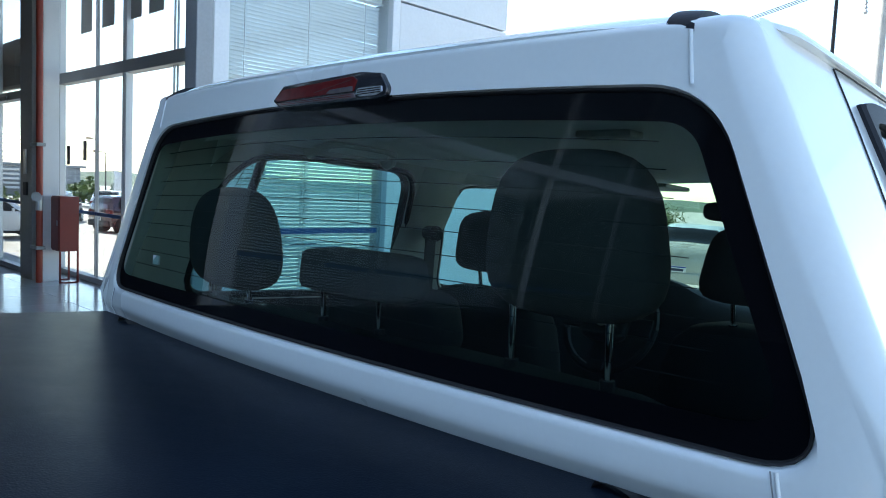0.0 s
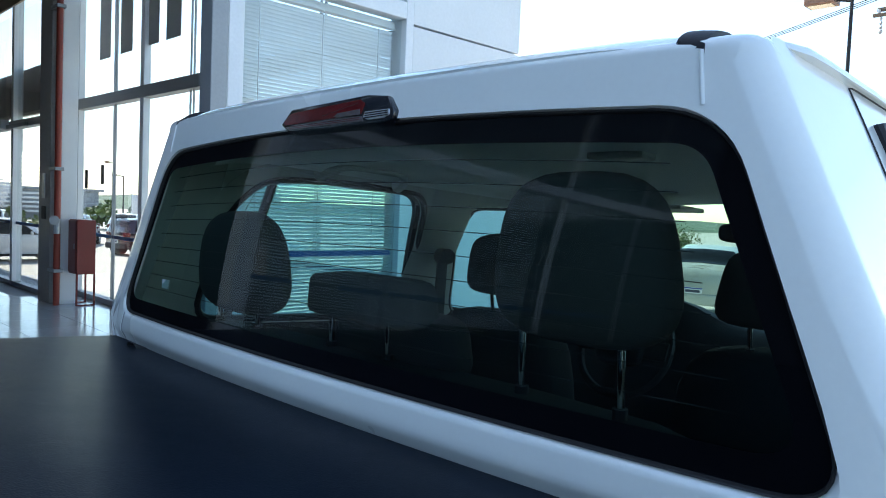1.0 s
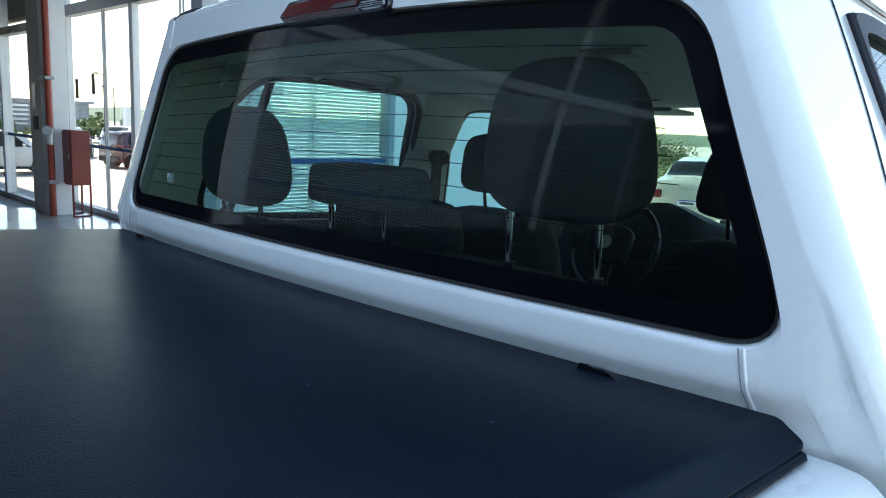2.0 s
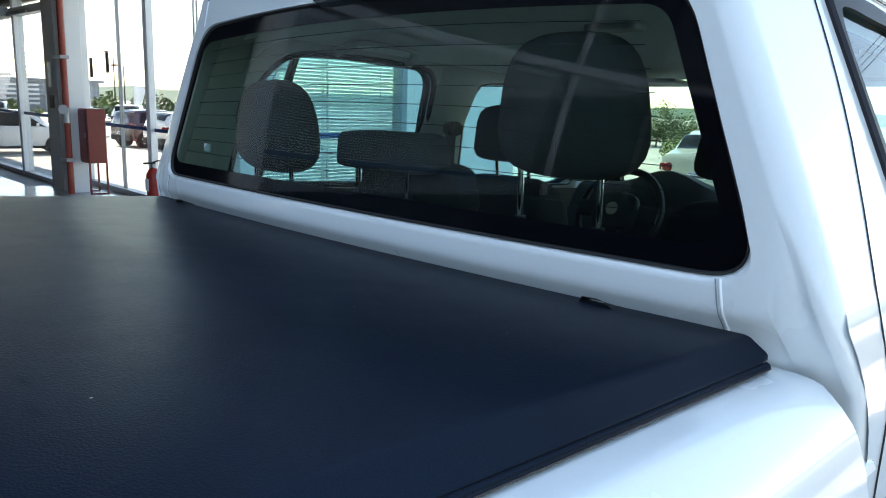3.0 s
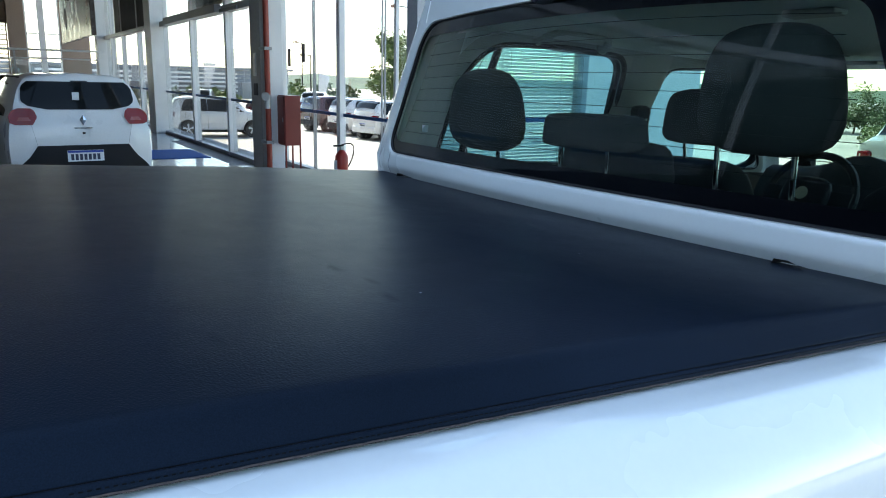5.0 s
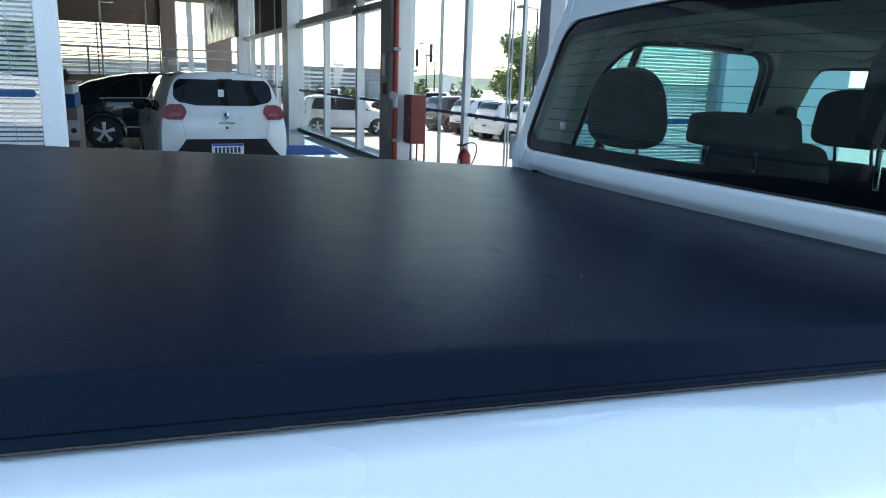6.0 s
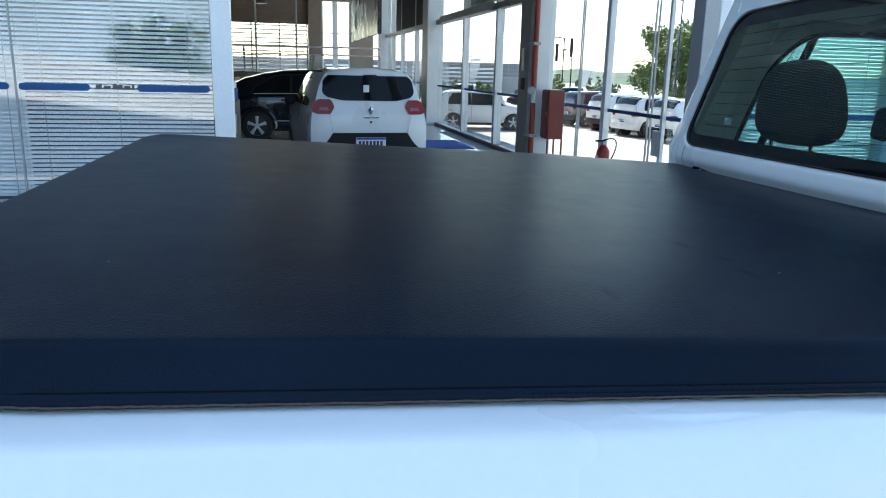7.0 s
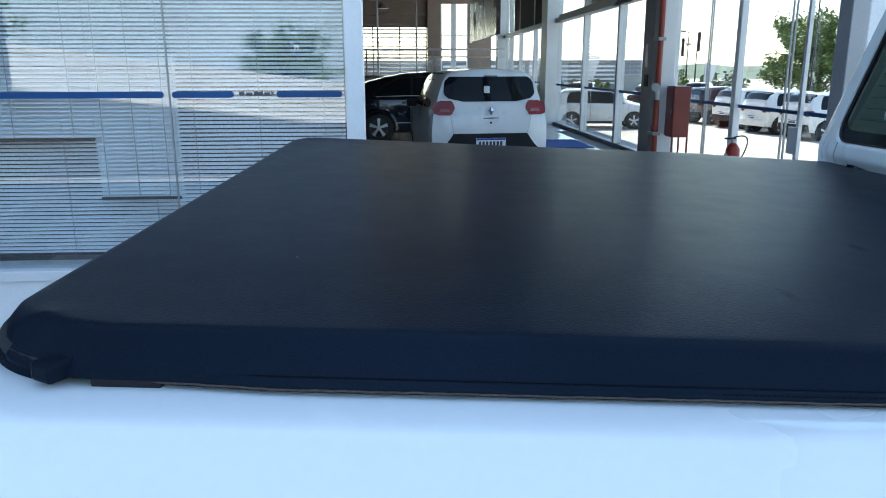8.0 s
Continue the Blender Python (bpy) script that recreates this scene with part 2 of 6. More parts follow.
xs = axis([-400, -250, -160, -100, -70, -50, *np.arange(-40, 20.1, 1.0), *np.arange(21, 46, 1.5), 58, 70, 110, 180, 400])
ys = axis([-400, -200, -100, -60, -40, -30, *np.arange(-20, 30.1, 1.0), 3.4, 3.8, 4.25, 4.7, 40, 55, 75, 110, 180, 400])
bm = bmesh.new()
sheet(bm, [[(x, y, ground_z(x, y)) for x in xs] for y in ys])
tagged(part("ground", bm, PAVING, smooth=True), "pale paved forecourt and sunlit car park", "ground", kind="structure")

ASPHALT = mat("worn_asphalt", (0.055, 0.055, 0.056), 0.9, 0, 30, 0.2, 0.5, stain=0.25, stain_scale=0.6)
bm = bmesh.new()
sheet(bm, [[(x, y, ground_z(x, y) + 0.006) for x in np.linspace(4.0, 31.5, 20)] for y in np.arange(-40, 30.1, 1.0)])
tagged(part("road", bm, ASPHALT, smooth=True), "dark worn asphalt street falling along the plot", "road", kind="structure")

FX = -3.0          # outer face of the facade
SIDE_A, SIDE_B = 3.6, 3.1   # inner faces of the side glazing, before and behind the piped column
BACK_X = -36.0

slab = tagged(part("floor", boxed(BACK_X, FX - 0.02, -40, 3.75, -0.8, -0.006), GROUT), "polished grey tiled showroom floor", "floor", kind="structure")


def pane(name, x0, x1, y0, y1, z0, z1, parent, material=PANE):
    ob = part(name, boxed(x0, x1, y0, y1, z0, z1), material, parent)
    ob.visible_shadow = False
    return ob


# facade, blinds side
fac = tagged(new("wall_facade"), "pale metal framed shop front with white panels", "wall", kind="structure")
# unseen stretch of facade, added dark so the rear glass mirrors darkness
part("dark_reflection_wall", boxed(FX - 0.25, FX - 0.004, -40.0, -5.81, 0.0, 6.2), DARK_CLAD, fac, "unseen dark wall added to keep the rear glass reflection dark")
part("sill_wall", boxed(FX - 0.22, FX, -5.80, -1.59, 0, 0.38, 0.006), WALL_WHITE, fac)
part("sill", boxed(FX - 0.24, FX + 0.03, -5.80, -1.59, 0.381, 0.445, 0.006), ALU, fac)
part("post", boxed(FX - 0.10, FX + 0.02, -1.583, -1.478, -0.02, 6.2, 0.006), ALU, fac)
part("post", boxed(FX - 0.12, FX + 0.02, 1.345, 1.45, -0.02, 6.2, 0.006), ALU_DARK, fac)
part("post", boxed(FX - 0.10, FX + 0.015, 1.453, 1.555, -0.02, 6.2, 0.006), ALU, fac)
part("post", boxed(FX - 0.10, FX + 0.01, 2.835, 2.905, -0.02, 6.2, 0.006), ALU, fac)
part("sill_wall", boxed(FX - 0.22, FX, 1.557, 2.833, 0, 0.38, 0.006), WALL_WHITE, fac)
part("sill", boxed(FX - 0.24, FX + 0.03, 1.557, 2.833, 0.381, 0.445, 0.006), ALU, fac)
part("transom", boxed(FX - 0.10, FX + 0.012, 1.557, 2.833, 3.02, 3.14, 0.006), ALU, fac)
part("transom", boxed(FX - 0.10, FX + 0.012, -1.476, 1.343, 3.30, 3.42, 0.006), ALU, fac)
part("transom", boxed(FX - 0.10, FX + 0.012, -5.80, -1.585, 2.69, 2.79, 0.006), ALU, fac)
part("panel", boxed(FX - 0.25, FX + 0.004, 2.908, 4.10, -0.02, 2.985, 0.004), WALL_WHITE, fac)
part("panel", boxed(FX - 0.25, FX + 0.004, 2.908, 4.10, 3.0, 6.2, 0.004), WALL_WHITE, fac)
for k in range(14):
    part("panel", boxed(FX - 0.25, FX + 0.004, -40 + k * 3.15, -40 + (k + 1) * 3.15 - 0.012, 6.21, 8.4, 0.004), WALL_WHITE if k > 10 else DARK_CLAD, fac)
for y, w, m in ((-4.01, 0.013, ALU), (-4.86, 0.004, ALU_DARK), (-5.75, 0.04, DARK_CLAD)):
    part("mullion", boxed(FX - 0.040, FX + 0.006, y - w, y + w, 0.446, 6.2, 0.003), m, fac)
pane("pane", FX - 0.05, FX - 0.042, -5.70, -2.593, 0.446, 2.69, fac, SHOP_PANE)
pane("pane", FX - 0.05, FX - 0.042, -2.589, -1.585, 0.446, 2.69, fac, SHOP_PANE)
pane("pane", FX - 0.05, FX - 0.042, 1.557, 2.833, 0.446, 3.02, fac)
pane("pane", FX - 0.05, FX - 0.042, 1.557, 2.833, 3.14, 6.2, fac)
pane("pane", FX - 0.05, FX - 0.042, -5.70, -1.585, 2.79, 6.2, fac)
pane("pane", FX - 0.05, FX - 0.042, -1.476, 1.343, 3.42, 6.2, fac)


# tiles of the showroom floor, where it is seen
for i in range(17):
    for k in range(9):
        x0, y0 = -17.6 + i * 0.8, -3.7 + k * 0.8
        if y0 + 0.8 > SIDE_B and x0 < -12.0:
            continue
        t = new("tile", bpy.data.meshes.get("tile") or mesh_of("tile", boxed(0.002, 0.798, 0.002, 0.798, -0.005, 0.004, 0.0015), FLOOR_TILE))
        t.location, t.parent = (x0, y0, 0), slab
bm = boxed(BACK_X, -17.605, -14, 3.05, -0.004, 0.0035)
part("tile_field", bm, FLOOR_TILE, slab)

# venetian blinds behind the shop front
PITCH = 0.0242


def blind(y0, y1, z0, z1, label, back=0.0, tilt=-35):
    """A lowered blind: head rail, slats tilted half shut, ladder cords and a bottom rail in shadow-gap black."""
    ob = thing("window_blind", label, "window blind", at=pose(FX - 0.13 - back, 0, 0))
    part("head_rail", boxed(-0.03, 0.03, y0, y1, z1, z1 + 0.05, 0.004), ALU, ob)
    n = int((z1 - z0) / PITCH)
    bm = bmesh.new()
    prof = [(0.0130 * c, 0.0024 * (1 - c * c)) for c in (-1, -0.5, 0, 0.5, 1)]
    a = radians(tilt)
    for k in range(n):
        z = z1 - 0.03 - k * PITCH
        end = y1
        start = y0
        lean = random.uniform(-0.0012, 0.0012)
        rows = []
        for y in (start, (start + end) / 2, end):
            rows.append([(u * math.cos(a) - v * math.sin(a), y, z + u * math.sin(a) + v * math.cos(a) + lean * (y - start)) for u, v in prof])
        sheet(bm, rows)
    tagged(part("slats", bm, SLAT, ob, smooth=True), kind="stuff")
    for f in (0.12, 0.5, 0.88) if y1 - y0 < 2 else (0.06, 0.28, 0.5, 0.72, 0.94):
        y = lerp(y0, y1, f)
        part("cord", tube(bmesh.new(), [(0.03, y, z0), (0.03, y, z1)], 0.0025, 5), STEEL, ob)
    # the rail's black stands in for the shadow gap under the slats
    part("shadow_gap_rail", boxed(-0.014, 0.014, y0, y1, z0 - 0.02, z0 - 0.002, 0.004), TRIM, ob)
    return ob


blind(-2.594, -1.60, 0.50, 2.63, "lowered white slatted window blind behind the shop front glass")
blind(-3.065, -2.596, 0.86, 2.63, "white slatted blind hanging short of the window sill")
blind(-3.96, -3.067, 1.21, 2.63, "white slatted blind drawn up above the sill")
blind(-3.96, -2.60, 0.50, 1.62, "second white slatted blind hanging behind the first", 0.09)
blind(1.57, 2.82, 0.50, 2.96, "lowered white slatted window blind beside the white wall panel", tilt=47)
part("mullion", boxed(FX - 0.06, FX - 0.034, -2.594, -2.588, 0.446, 2.69, 0.001), ALU_DARK, fac)
# blue film stripe with lettering on the glass
def stripe(y0, y1, z, h=0.037):
    """A blue band of film on the outer face of the glass, with rounded ends."""
    r, n = h / 2, 6
    pts = [(y1 - r + r * math.sin(math.pi * k / n), z - r * math.cos(math.pi * k / n)) for k in range(n + 1)]
    pts += [(y0 + r - r * math.sin(math.pi * k / n), z + r * math.cos(math.pi * k / n)) for k in range(n + 1)]
    bm = bmesh.new()
    bm.faces.new([bm.verts.new((FX - 0.036, y, zz)) for y, zz in pts])
    r = bmesh.ops.extrude_face_region(bm, geom=bm.faces[:])
    bmesh.ops.translate(bm, vec=(-0.002, 0, 0), verts=[v for v in r["geom"] if isinstance(v, bmesh.types.BMVert)])
    part("film_stripe", bm, BAND_BLUE, fac, "blue film stripe")


for y0, y1, z in ((-2.575, -2.225, 1.458), (-1.985, -1.605, 1.458), (-3.97, -2.62, 1.458), (-4.82, -4.06, 1.458), (1.60, 2.80, 1.345)):
    stripe(y0, y1, z)


# a short dark name mark and the large mirrored figures stay plain bars
for k, (y0, y1) in enumerate(((-2.195, -2.165), (-2.155, -2.12), (-2.11, -2.06), (-2.052, -2.02), (-2.012, -2.0))):
    part("name_mark", boxed(FX - 0.040, FX - 0.036, y0, y1, 1.449, 1.473 - 0.004 * (k % 2)), BAND_INK, fac, "dark lettering on the glass")

# office beside the hall, behind the unshaded glass: unseen walls, added near black to darken slat gaps
tagged(part("wall_added_dark", boxed(-8.2, FX - 0.26, -4.45, -4.33, 0, 6.24), DARK_CLAD), "unseen dark partition added to darken the gaps between slats", "wall", kind="structure")
tagged(part("wall_added_back", boxed(-8.35, -8.2, -39.9, -1.94, 0, 6.24), DARK_CLAD), "unseen dark back wall added to darken the gaps between slats", "wall", kind="structure")
# unseen grey wall added behind the truck to block low sky; white street wall opposite
tagged(part("wall_sky_block", boxed(FX, 16, -13.4, -13.0, -0.02, 4.2), CONCRETE), "unseen grey wall added to block low sky behind the truck", "wall", kind="structure")
PLATE_GLASS = mat("dark_strip_glass", (0.02, 0.025, 0.03), 0.1, 0, 5, 0.1)
street_wall = tagged(new("wall_street"), "long white block wall across the street", "wall", kind="structure")
for k in range(5):
    bm = bmesh.new()
    rows = []
    for y in np.linspace(-80, 40, 61):
        z0, z1 = street_z(y) - 0.1 + 0.46 * k, street_z(y) - 0.1 + 0.46 * (k + 1) - 0.022
        rows.append([(33.0, y, z0), (33.0, y, z1), (33.2, y, z1), (33.2, y, z0)])
    sheet(bm, rows, close=True)
    part("course", bm, WALL_WHITE, street_wall)
bm = bmesh.new()
sheet(bm, [[(33.02, y, street_z(y) - 0.1), (33.02, y, street_z(y) + 2.15), (33.18, y, street_z(y) + 2.15), (33.18, y, street_z(y) - 0.1)] for y in np.linspace(-80, 40, 61)], close=True)
part("mortar", bm, CONCRETE, street_wall)
# unseen block added as a backdrop, its blue toned for the shop glass reflection
reflection_block = tagged(new("building"), "unseen pale blue block behind the street wall, added for the shop glass reflection", "building")
part("wall", boxed(46, 60, -80, 34, -4, 9.5, 0.05), mat("pale_blue_backdrop", (0.44, 0.54, 0.62), 0.7, 0, 3, 0.08, stain=0.15, stain_scale=0.2), reflection_block)
part("roof", boxed(45.6, 60.4, -80.4, 34.4, 9.52, 9.9, 0.05), CONCRETE, reflection_block)
for y in range(-64, 30, 8):
    part("window", boxed(45.9, 45.98, y, y + 2.4, 6.2, 7.4, 0.02), PLATE_GLASS, reflection_block, "dark strip window")

# ---- pickup truck ----
TILT = Vector((0.012, -0.056, 0.9984)).rotation_difference((0, 0, 1)).to_matrix().to_4x4()
TRUCK = Matrix.Translation((0, 0, 1.33)) @ TILT @ Matrix.Translation((0, 0, -1.33))
truck = thing("pickup_truck", "white double-cab pickup truck with a dark rear window", "pickup truck", at=TRUCK)


def over(d, soft):
    """Twice the positive part of d, with a soft knee."""
    return d + math.hypot(d, soft)


def rear_y(x, z):
    """The cab's rear wall: it leans forward upwards, bows backwards in the middle and rolls under at its foot."""
    return -0.025 + 0.10 * (z - 1.40) + 0.06 * x * x + 0.55 * max(0.0, z - 1.862) + 0.45 * over(1.357 - z, 0.006) - 0.25 * over(1.335 - z, 0.006)


def side_x(z):
    """The greenhouse leans inwards above the belt."""
    u = min(0.18, max(0.0, 1.40 - z))
    return 0.928 - 0.465 * (max(z, 1.40) - 1.36) + 0.465 * u - 0.465 * u * u / 0.36


def rounded(hw_bot, hw_top, z0, z1, r0, r1, n=8, crown=0.04):
    """A trapezoid with soft corners: a closed ring of (x, z), from the bottom centre round the right side."""
    p = [Vector((0, z0)), Vector((hw_bot, z0)), Vector((hw_top, z1)), Vector((0, z1))]
    half = []
    def run(a, b, k):
        half.extend((lerp(a.x, b.x, i / k), lerp(a.y, b.y, i / k)) for i in range(k))
    def bend(c, a, b):
        for i in range(n):
            f = i / n
            q = a * (1 - f) ** 2 + c * 2 * f * (1 - f) + b * f * f
            half.append((q.x, q.y))
    side = (p[2] - p[1]).normalized()
    a0, b0 = p[1] - Vector((r0, 0)), p[1] + side * r0
    a1, b1 = p[2] - side * r1, p[2] - Vector((r1, 0))
    run(p[0], a0, 8), bend(p[1], a0, b0), run(b0, a1, 6), bend(p[2], a1, b1), run(b1, p[3], 8)
    half.append((0.0, z1))
    half = [(x, z - crown * x * x * max(0.0, (z - z0) / (z1 - z0))) for x, z in half]
    return half + [(-x, z) for x, z in half[-2:0:-1]]


WIN = [(x + 0.008, z) for x, z in rounded(0.818, 0.664, 1.403, 1.801, 0.075, 0.085)]


def grow(ring, d, top=None):
    """The ring moved outwards by d."""
    n, out = len(ring), []
    for i in range(n):
        a, b = Vector(ring[i - 1]), Vector(ring[(i + 1) % n])
        t = (b - a).normalized()
        out.append((ring[i][0] + t.y * d, ring[i][1] - t.x * d))
    return out


def on_rear(ring, dy=0.0):
    return [(x, rear_y(x, z) + dy, z) for x, z in ring]


# rear wall of the cab: from the window's rim outwards, rolling over into roof and sides
OUT = rounded(1.005, 0.700, 1.15, 1.857, 0.03, 0.042, crown=0.008)
OUT = [(max(-side_x(z) + 0.018, min(side_x(z) - 0.018, x)), z) for x, z in OUT]
bm = bmesh.new()


def corner_ring(f, back=0.0):
    """The rim of the rear wall at an angle of the corner's roll: wide at the sides, tight along the roof."""
    n, out = len(OUT), []
    for i, (x, z) in enumerate(OUT):
        t = (Vector(OUT[(i + 1) % n]) - Vector(OUT[i - 1])).normalized()
        w = min(1.0, abs(t.y)) ** 2 if z > 1.2 else 0.0
        r = lerp(0.018, lerp(0.014, 0.036, min(1.0, max(0.0, (z - 1.35) / 0.06))), w)
        d = 0.018 - r * (1 - math.sin(f * math.pi / 2))
        px, pz = x + t.y * d, z - t.x * d
        out.append((px, rear_y(px, pz) + max(0.012, lerp(0.034, r, w)) * (1 - math.cos(f * math.pi / 2)) + back, pz))
    return out


CORE = [(x, z) for x, y, z in corner_ring(0.0)]
mids = [[(lerp(a[0], b[0], f), lerp(a[1], b[1], f)) for a, b in zip(WIN, CORE)] for f in (0.06, 0.12, 0.155, 0.18, 0.2, 0.225, 0.25, 0.28, 0.33, 0.4, 0.6, 0.8, 0.95)]
rows = [on_rear(WIN, 0.020), on_rear(grow(WIN, 0.002), 0.006), on_rear(grow(WIN, 0.010), 0.0), *[on_rear(m) for m in mids]]
rows += [corner_ring(f) for f in (0.0, 0.12, 0.25, 0.4, 0.55, 0.7, 0.85, 1.0)] + [[(x * 0.994, y, z - 0.004) for x, y, z in corner_ring(1.0, 0.06)]]
sheet(bm, rows, close=True)
cab = part("cab_rear", bm, PAINT, truck, "glossy white painted cab rear", smooth=True, angle=50)

# roof, one crowned sheet from the rear edge to the windscreen, with side rails
def roof_z(x, y):
    """Crowned roof that rolls over into the rear wall."""
    dy = max(0.0, y - rear_y(x, 1.866))
    return 1.868 + 0.036 * (1 - math.exp(-dy / 0.055)) - 0.004 * x * x - 0.020 * (abs(x) / 0.697) ** 13 - 0.10 * max(0.0, (y - 1.5)) ** 2


RX = [0.697 * math.sin(math.pi / 2 * k / 14) for k in range(-14, 15)]
bm = bmesh.new()
rows = [[(x * 0.90, rear_y(x, 1.866) + 0.006, roof_z(x, rear_y(x, 1.866)) - 0.012) for x in RX]]
for dy in (0.0, 0.006, 0.012, 0.020, 0.032, 0.045, 0.066, 0.09, 0.14, 0.20, 0.4, 0.8, 1.2, 1.5, 1.75, 1.9):
    rows.append([(x * (1 - 0.03 * max(0, dy - 0.5)) * (0.91 + 0.09 * math.sin(min(1, dy / 0.13) * math.pi / 2)), rear_y(x, 1.866) + dy, roof_z(x, rear_y(x, 1.866) + dy)) for x in RX])
# the roof's side rims turn down onto the door frames
for row in rows:
    f = min(1.0, max(0.0, row[0][1] - rear_y(row[0][0], 1.866)) / 0.12)
    for end, s in ((0, -1), (-1, 1)):
        x, y, z = row[end]
        rim = [(x + s * 0.003 * f, y, z - 0.005 * f), (x + s * 0.004 * f, y, z - 0.010 * f), (x - s * 0.016 * f, y, z - 0.018 * f)]
        row[:] = rim[::-1] + row if end == 0 else row + rim
sheet(bm, rows)
part("roof", bm, PAINT, truck, smooth=True, angle=60)


# glass openings of one side, as (y, z) outlines
REAR_DOOR_GLASS = [(0.37, 1.36), (0.340, 1.60), (0.345, 1.78), (0.40, 1.830), (0.86, 1.830), (0.945, 1.77), (1.02, 1.36)]
FRONT_DOOR_GLASS = [(1.145, 1.36), (1.135, 1.60), (1.165, 1.755), (1.25, 1.80), (1.48, 1.79), (1.78, 1.61), (2.08, 1.36)]


def softened(poly, times=3):
    """Corners cut off twice, for a rounded outline."""
    for _ in range(times):
        out = []
        for a, b in zip(poly, poly[1:] + poly[:1]):
            out += [(lerp(a[0], b[0], 0.2), lerp(a[1], b[1], 0.2)), (lerp(a[0], b[0], 0.8), lerp(a[1], b[1], 0.8))]
        poly = out
    return poly


def filleted(poly, r=0.07, n=6):
    """Corners rounded off with one radius."""
    out = []
    for i, c in enumerate(poly):
        c, a, b = Vector(c), Vector(poly[i - 1]), Vector(poly[(i + 1) % len(poly)])
        p = c + (a - c).normalized() * min(r, (a - c).length * 0.45)
        q = c + (b - c).normalized() * min(r, (b - c).length * 0.45)
        out += [tuple(p.lerp(c, f).lerp(c.lerp(q, f), f)) for f in np.linspace(0, 1, n)]
    return out


REAR_DOOR_GLASS, FRONT_DOOR_GLASS = softened(REAR_DOOR_GLASS), softened(FRONT_DOOR_GLASS)
# the same opening as the trim leaves it free inside
REAR_INNER = filleted([(0.245, 1.372), (0.255, 1.66), (0.335, 1.757), (0.60, 1.766), (0.905, 1.768), (0.945, 1.60), (1.02, 1.372)])
FRONT_INNER = filleted([(1.245, 1.372), (1.175, 1.55), (1.115, 1.67), (1.150, 1.746), (1.46, 1.768), (1.76, 1.61), (2.02, 1.372)])


def rear_glass(sign):
    """The rear door's opening; on one side it starts a little further back."""
    if sign < 0:
        c = Vector((0.57, 1.58))
        return [tuple(Vector(p) + (Vector(p) - c).normalized() * 0.02) for p in REAR_INNER]
    return [(y + max(0.0, 0.6 - y) * 0.30, z) for y, z in REAR_DOOR_GLASS]


def side_panel(sign):
    """Sheet metal of one side with its two glass openings, built as a fine net with the cells in the openings left out."""
    def inside(p, poly):
        c = False
        for (a, b), (d, e) in zip(poly, poly[1:] + poly[:1]):
            if (b > p[1]) != (e > p[1]) and p[0] < (d - a) * (p[1] - b) / (e - b) + a:
                c = not c
        return c
    bm = bmesh.new()
    ny, nz = 110, 44
    opening = rear_glass(sign)
    vs = {}
    def vert(i, k):
        if (i, k) not in vs:
            z = 0.55 + (1.874 - 0.55) * k / nz
            y0 = rear_y(side_x(z), max(z, 1.16)) + lerp(0.0135, 0.0355, min(1.0, max(0.0, (z - 1.35) / 0.06)))
            y = y0 + (2.25 - 0.9 * max(0, z - 1.36) - y0) * i / ny
            z = min(z, roof_z(0.689, y))
            vs[i, k] = bm.verts.new((sign * side_x(z), y, z))
        return vs[i, k]
    for i in range(ny):
        for k in range(nz):
            q = [vert(i, k), vert(i + 1, k), vert(i + 1, k + 1), vert(i, k + 1)]
            c = sum((v.co for v in q), Vector()) / 4
            if not (inside((c.y, c.z), opening) or inside((c.y, c.z), FRONT_DOOR_GLASS)):
                bm.faces.new(q)
    return part("cab_side", bm, PAINT, truck, smooth=True)


def outline_frame(poly, sign, w, dy, material, name, label=""):
    """A flat frame round an opening of the side."""
    c = Vector((sum(p[0] for p in poly) / len(poly), sum(p[1] for p in poly) / len(poly)))
    bm = bmesh.new()
    inner = [Vector(p) + (c - Vector(p)).normalized() * w * 0.6 for p in poly]
    outer = [Vector(p) - (c - Vector(p)).normalized() * w * 0.6 for p in poly]
    rows = []
    for ring, d in ((inner, -0.012), (inner, dy), (outer, dy), (outer, -0.012)):
        rows.append([(sign * (side_x(p.y) + d), p.x, p.y) for p in ring])
    sheet(bm, rows + rows[:1], close=True)
    return part(name, bm, material, truck, label)


for sign in (1, -1):
    side_panel(sign)
    part("door_gap", tube(bmesh.new(), [(sign * (side_x(z) + 0.001), float(np.interp(z, (0.7, 1.37, 1.49, 1.60, 1.70, 1.80, 1.864), (0.14, 0.16, 0.235, 0.295, 0.328, 0.346, 0.350))), z) for z in np.linspace(0.7, 1.864, 26)] + [(sign * (side_x(z) + 0.003), y, z) for y, z in ((0.357, 1.865), (0.38, 1.866), (0.55, 1.866), (0.9, 1.866))], 0.0012, 6), RUBBER, truck, "dark door gap")
    for poly in (rear_glass(sign), FRONT_DOOR_GLASS):
        outline_frame(poly, sign, 0.030, 0.006, TRIM, "window_seal", "matt black window seal")
        bm = bmesh.new()
        bm.faces.new([bm.verts.new((sign * (side_x(z) - 0.006), y, z)) for y, z in poly])
        g = part("side_window", bm, TINT_SIDE, truck, "green-tinted side glass")
        g.visible_shadow = False
    # divider of the rear door's small fixed glass
    part("window_divider", tube(bmesh.new(), [(sign * (side_x(z) - 0.004), lerp(0.40, 0.41, (z - 1.50) / 0.30) - (0.035 if sign < 0 else 0.0), z) for z in np.linspace(1.37, 1.82, 8)], 0.013, 8), TRIM, truck, "black window divider bar", smooth=True)

